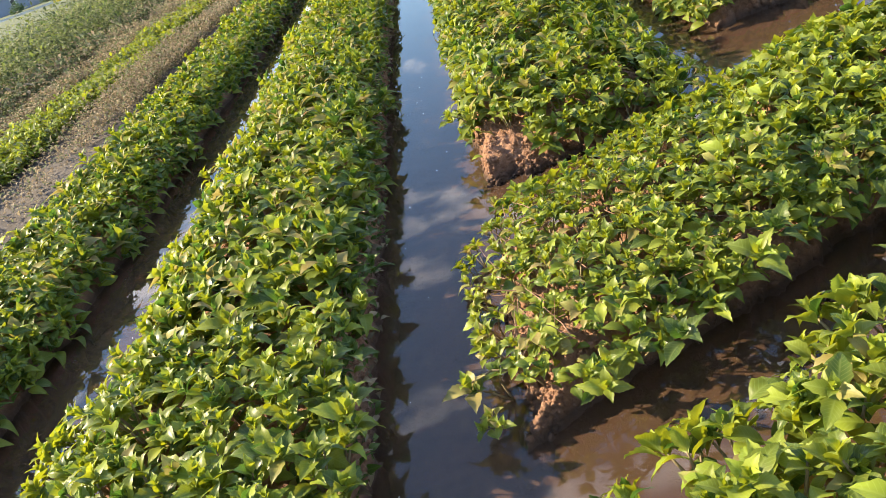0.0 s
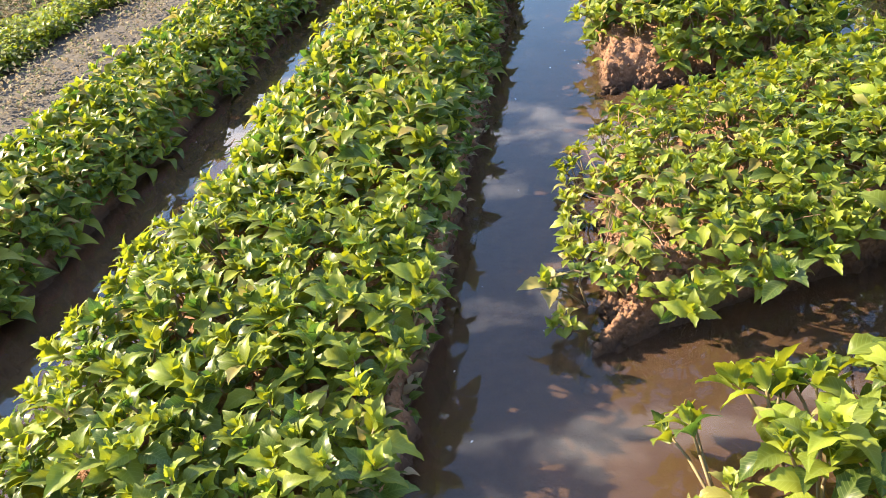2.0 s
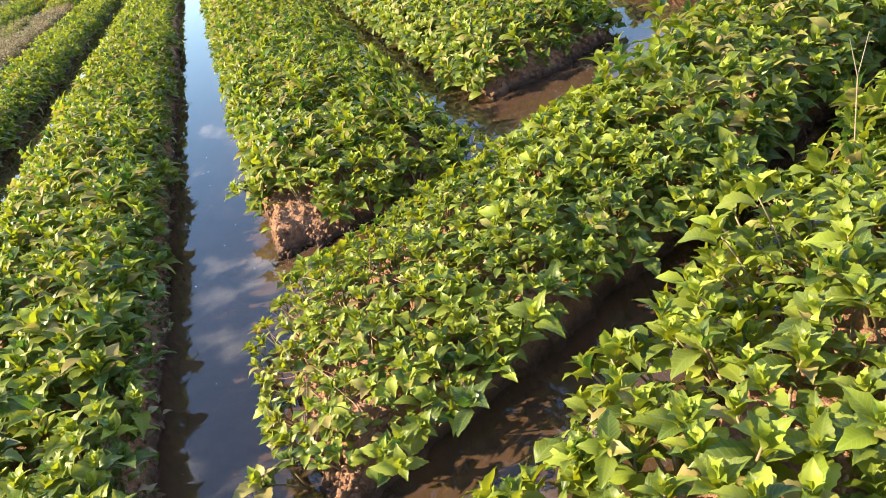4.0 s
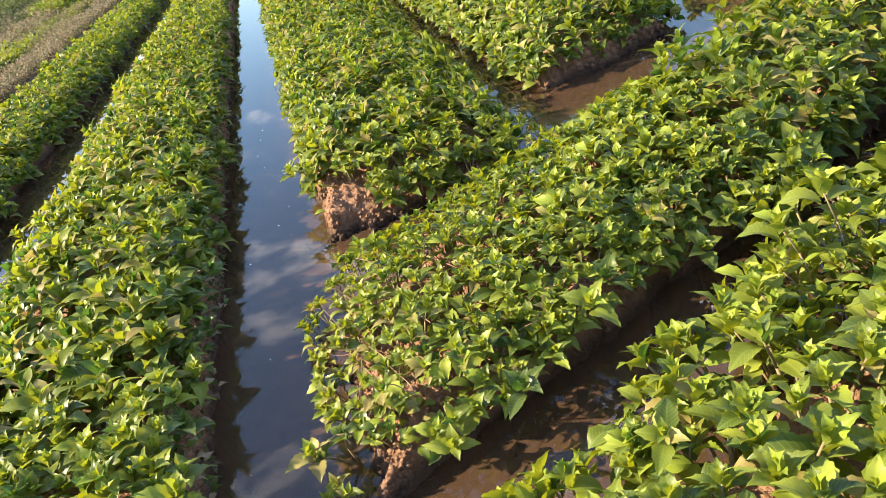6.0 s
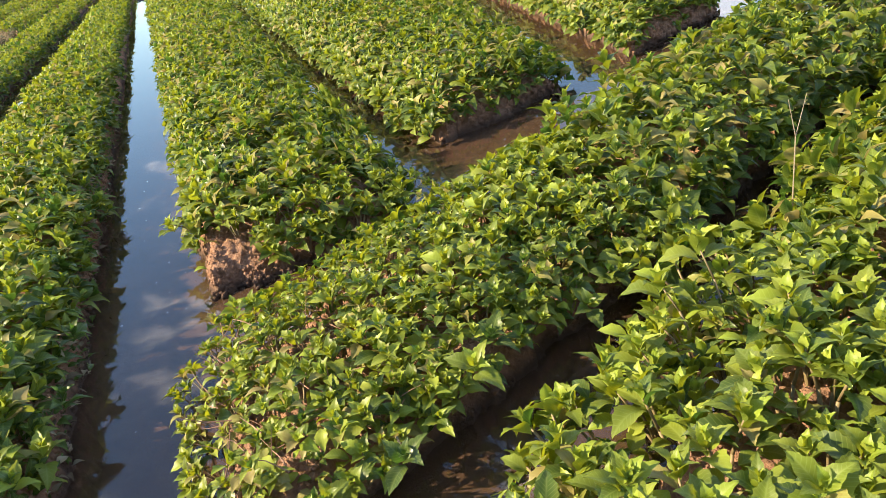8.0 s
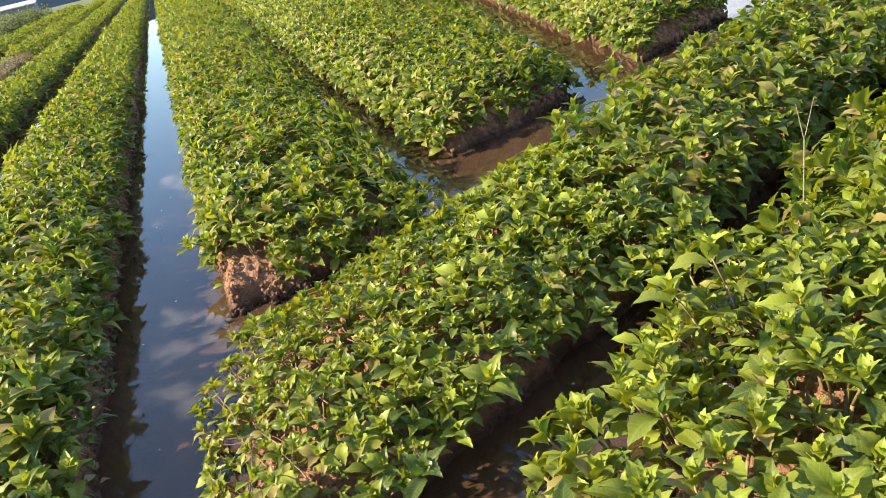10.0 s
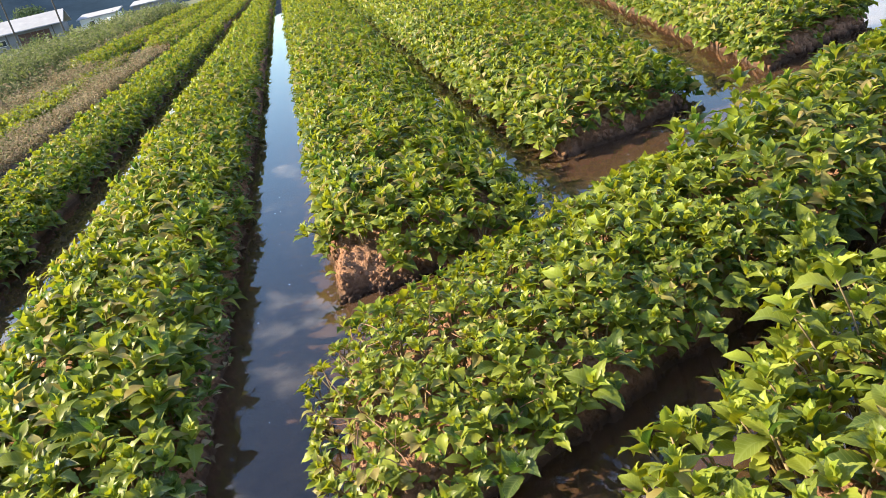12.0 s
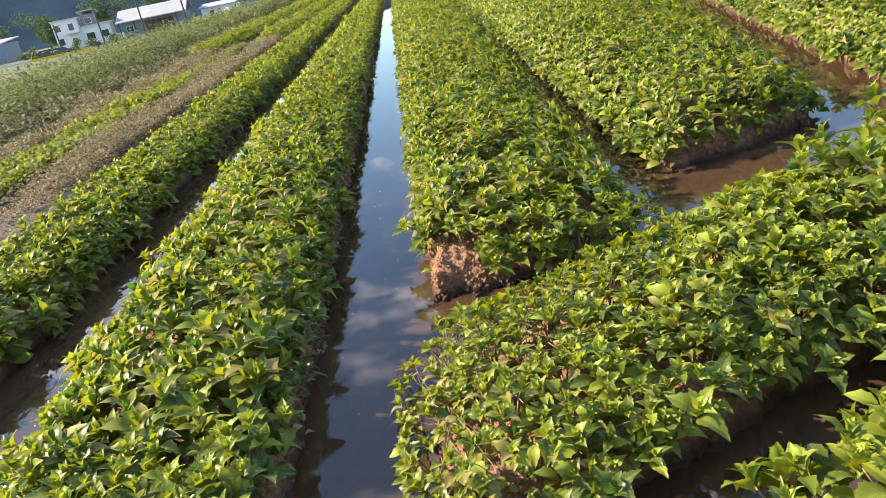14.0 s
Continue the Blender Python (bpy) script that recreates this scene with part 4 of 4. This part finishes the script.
def white_house():
    h = new("farmhouse")
    tagged(h, "white two-storey farmhouse of boxes with small windows", "house")
    low = part("wall", box(bmesh.new(), -5.5, 0, 0, -1.0, 6, 5.2, 0.05), wall_white, h)
    part("wall", box(bmesh.new(), -1.0, 1.0, 0, 4.6, 7, 3.4, 0.05), wall_white, h)
    part("wall", box(bmesh.new(), -0.4, 2.0, 3.4, 2.0, 6.5, 5.6, 0.05), wall_grey, h)
    slab_roof(h, -0.8, 2.6, 1.6, 7.0, 6.2, 5.7, metal_roof)
    slab_roof(h, -5.7, -0.8, -0.2, 6.2, 5.2, 5.25, concrete, 0.25)
    slab_roof(h, -1.0, 4.9, 0.7, 7.2, 3.4, 3.45, concrete, 0.2)
    part("canopy", box(bmesh.new(), -3.2, -1.3, 2.6, -1.0, 0.0, 2.8, 0.03), concrete, h)
    for x, z in ((-4.6, 0.9), (-4.6, 3.4), (-2.2, 3.3), (-2.2, 0.6)):
        window(h, x, 0.0, z, 0.9, 1.2)
    for x in (0.6, 3.2):
        window(h, x, 1.0, 1.0, 1.5, 1.2)
    window(h, 0.8, 2.0, 4.0, 1.1, 0.9)
    return h


def barn():
    h = new("barn")
    tagged(h, "long barn with grey sheet-metal roof and rust-red doors", "barn")
    part("wall", box(bmesh.new(), -6, 0, 0, 6, 9, 2.7, 0.04), wall_grey, h)
    slab_roof(h, -6.8, 6.8, -1.2, 4.6, 2.75, 4.9, metal_roof)
    slab_roof(h, -6.8, 6.8, 9.8, 4.6, 2.75, 4.9, metal_roof)
    for k in range(5):
        part("door_board", box(bmesh.new(), -1.6 + 1.1 * k, -0.12, 0.05, -0.56 + 1.1 * k, 0.0, 2.3, 0.02), red_door, h)
    for x in (-6.3, -3.4, 4.6, 6.3):
        part("post", box(bmesh.new(), x - 0.09, -1.0, 0, x + 0.09, -0.82, 2.8), pole_mat, h)
    window(h, -4.6, 0.0, 1.0, 1.2, 0.9)
    return h


def shed(label, wall, roof, w, d, z):
    h = new("shed")
    tagged(h, label, "shed")
    part("wall", box(bmesh.new(), -w / 2, 0, 0, w / 2, d, z, 0.04), wall, h)
    slab_roof(h, -w / 2 - 0.4, w / 2 + 0.4, -0.6, d + 0.4, z, z + 0.7, roof)
    window(h, w * 0.25, 0.0, z * 0.35, 0.9, 1.0)
    window(h, -w * 0.2, 0.0, z * 0.35, 0.9, 1.0)
    return h


def utility_pole(x, y, tall):
    h = new("utility_pole")
    tagged(h, "dark weathered utility pole with a crossarm near farm buildings", "pole", "utility poles")
    part("pole", tube(bmesh.new(), (0, 0, -0.5), (0, 0, tall), 0.16, 0.11, 10), pole_mat, h)
    arm = part("crossarm", box(bmesh.new(), -0.9, -0.06, tall - 0.8, 0.9, 0.06, tall - 0.68), pole_mat, h)
    for k in (-0.8, 0, 0.8):
        part("insulator", tube(bmesh.new(), (k, 0, tall - 0.68), (k, 0, tall - 0.45), 0.05, 0.03, 8), white_plastic, arm)
    h.location = (x, y, ground_z(x, y))


def car(x, y, turn):
    h = new("car")
    tagged(h, "dark parked car beside the farm road", "car")
    bm = bmesh.new()
    prof = [(-2.1, 0.35), (-2.15, 0.8), (-1.75, 0.95), (-1.2, 1.42), (0.6, 1.45), (1.15, 0.98), (2.0, 0.85), (2.1, 0.4)]
    rows = [[bm.verts.new((px, s * (0.82 if pz < 1.2 else 0.68), pz)) for px, pz in prof] for s in (-1, 1)]
    n = len(prof)
    for k in range(n):
        bm.faces.new((rows[0][k], rows[0][(k + 1) % n], rows[1][(k + 1) % n], rows[1][k]))
    bm.faces.new(rows[0][::-1])
    bm.faces.new(rows[1])
    bmesh.ops.bevel(bm, geom=list(bm.edges), offset=0.06, segments=2, affect="EDGES")
    part("body", bm, dark_paint, h)
    for s in (-1, 1):
        part("side_window", box(bmesh.new(), -1.1, s * 0.76 - 0.02, 1.0, 0.6, s * 0.76 + 0.02, 1.36), glass_mat, h)
        for wx in (-1.35, 1.3):
            part("wheel", tube(bmesh.new(), (wx, s * 0.62, 0.32), (wx, s * 0.85, 0.32), 0.32, 0.32, 18), rubber, h)
    h.location, h.rotation_euler = (x, y, ground_z(x, y)), (0, 0, turn)


def tank(x, y):
    h = new("water_tank")
    tagged(h, "white plastic water tank beside a shed", "tank", "water tanks")
    part("body", tube(bmesh.new(), (0, 0, 0), (0, 0, 1.7), 0.75, 0.72, 18), white_plastic, h)
    part("lid", tube(bmesh.new(), (0, 0, 1.7), (0, 0, 1.95), 0.5, 0.25, 14), white_plastic, h)
    h.location = (x, y, ground_z(x, y))


house = white_house()
house.location, house.rotation_euler = (-59.5, 150, ground_z(-59, 150) + 0.2), (0, 0, 0.25)
b = barn()
b.location, b.rotation_euler = (-47.0, 152, ground_z(-47, 152) + 0.1), (0, 0, 0.12)
s1 = shed("blue-grey clad shed with white-framed windows", wall_blue, metal_roof, 11, 7, 3.6)
s1.location = (-81.5, 150, ground_z(-81, 150))
s2 = shed("pale open shed with a grey sheet roof", wall_white, metal_roof, 7, 5, 2.4)
s2.location = (-35.0, 156, ground_z(-35, 156))
s3 = shed("grey lean-to with a sheet roof behind the barn", wall_grey, metal_roof, 8, 5, 2.6)
s3.location = (-26.0, 165, ground_z(-26, 165))
for x, y, tall in ((-49.0, 130, 9.0), (-41.9, 130, 9.0), (-34.7, 130, 8.5), (-58.0, 134, 5.0)):
    utility_pole(x, y, tall)
car(-52.1, 120, 0.3)
car(-55.8, 124, 0.1)
for x in (-31.5, -29.6):
    tank(x, 148)


def leafy_clump(name, label, category, centre, radius, count, leaf, trunk=0.0, squash=0.8):
    """A tree or bush: trunk with limbs, and a crown of many leaf clumps with an uneven outline."""
    root = new(name)
    tagged(root, label, category)
    x, y, z = centre
    lobes = [(np.array([x, y, z + trunk + radius * squash * 0.6]) + rng.normal(0, radius * 0.42, 3) * (1, 1, squash), radius * rng.uniform(0.35, 0.6)) for k in range(9)]
    bm = bmesh.new()
    tube(bm, (x, y, z - 0.3), (x, y, z + trunk + radius * 0.5), 0.05 * radius + 0.05, 0.02 * radius + 0.02, 8)
    for c, r in lobes[:6]:
        tube(bm, (x, y, z + trunk * 0.8 + 0.1), c, 0.025 * radius + 0.02, 0.008 * radius + 0.005, 5)
    part("trunk", bm, bark, root)
    rows = []
    for k in range(count):
        c, r = lobes[rng.integers(len(lobes))]
        d = rng.normal(0, 1, 3)
        d /= np.linalg.norm(d)
        p = c + d * r * rng.uniform(0.6, 1.1) * (1, 1, squash)
        p[2] = max(p[2], z + 0.05)
        n = d + rng.normal(0, 0.5, 3)
        t = np.cross(n, rng.normal(0, 1, 3))
        rows.append((p, t / np.linalg.norm(t), n / np.linalg.norm(n), leaf * rng.uniform(0.6, 1.3), 0))
    ob = leaf_mass("crown", rows, [0] * len(rows), LEAF_FAR, [tree_mass], root)
    del ob["category"]
    return root


for x, y, r in ((-62, 138, 1.5), (-58, 140, 1.7), (-55, 141, 1.4), (-66, 140, 1.3), (-52, 143, 1.5), (-70, 145, 1.6), (-44.5, 146, 0.9), (-38, 146, 1.1), (-33, 142, 1.0), (-74, 141, 1.2)):
    leafy_clump("bush", "rounded garden bush in front of farm buildings", "bush", (x, y, ground_z(x, y)), r, 420, 0.32, 0.0)
for x, y, r, tr in ((-72, 168, 4.0, 2.5), (-78, 175, 4.5, 2.5), (-66, 178, 4.2, 3), (-90, 172, 4.2, 2.5), (-56, 182, 4.0, 3), (-84, 160, 3.0, 2)):
    leafy_clump("tree", "broad leafy tree behind the farmhouse", "tree", (x, y, ground_z(x, y)), r, 1500, 0.55, tr)

# wooded hill behind the farm, blue haze put into its colour
hv, hf = [], []
cols, rows_n = 90, 26
for i in range(cols + 1):
    a = radians(-80 + 130 * i / cols)
    deg = math.degrees(a)
    rise = 34 + 44 * math.exp(-((deg + 38) / 24) ** 2) - 26 / (1 + math.exp(-(deg + 8) / 5))
    for j in range(rows_n + 1):
        q = j / rows_n
        r = 240 + 320 * q
        lump = 6 * noise.noise((math.sin(a) * 6, math.cos(a) * 6, q * 4)) + 3.5 * noise.noise((math.sin(a) * 30, math.cos(a) * 30, q * 14))
        hv.append((r * math.sin(a), r * math.cos(a), -3 + rise * math.sin(q * math.pi / 2) ** 1.2 * r / 330 + lump * min(1, q * 6)))
for i in range(cols):
    for j in range(rows_n):
        p = i * (rows_n + 1) + j
        hf.append((p, p + 1, p + rows_n + 2, p + rows_n + 1))
tagged(new("hill", mesh_from("hill", hv, hf, [hill_mat], smooth=True)), "dark wooded hillside behind the farm, bluish haze put into its colour", "hill", kind="structure")
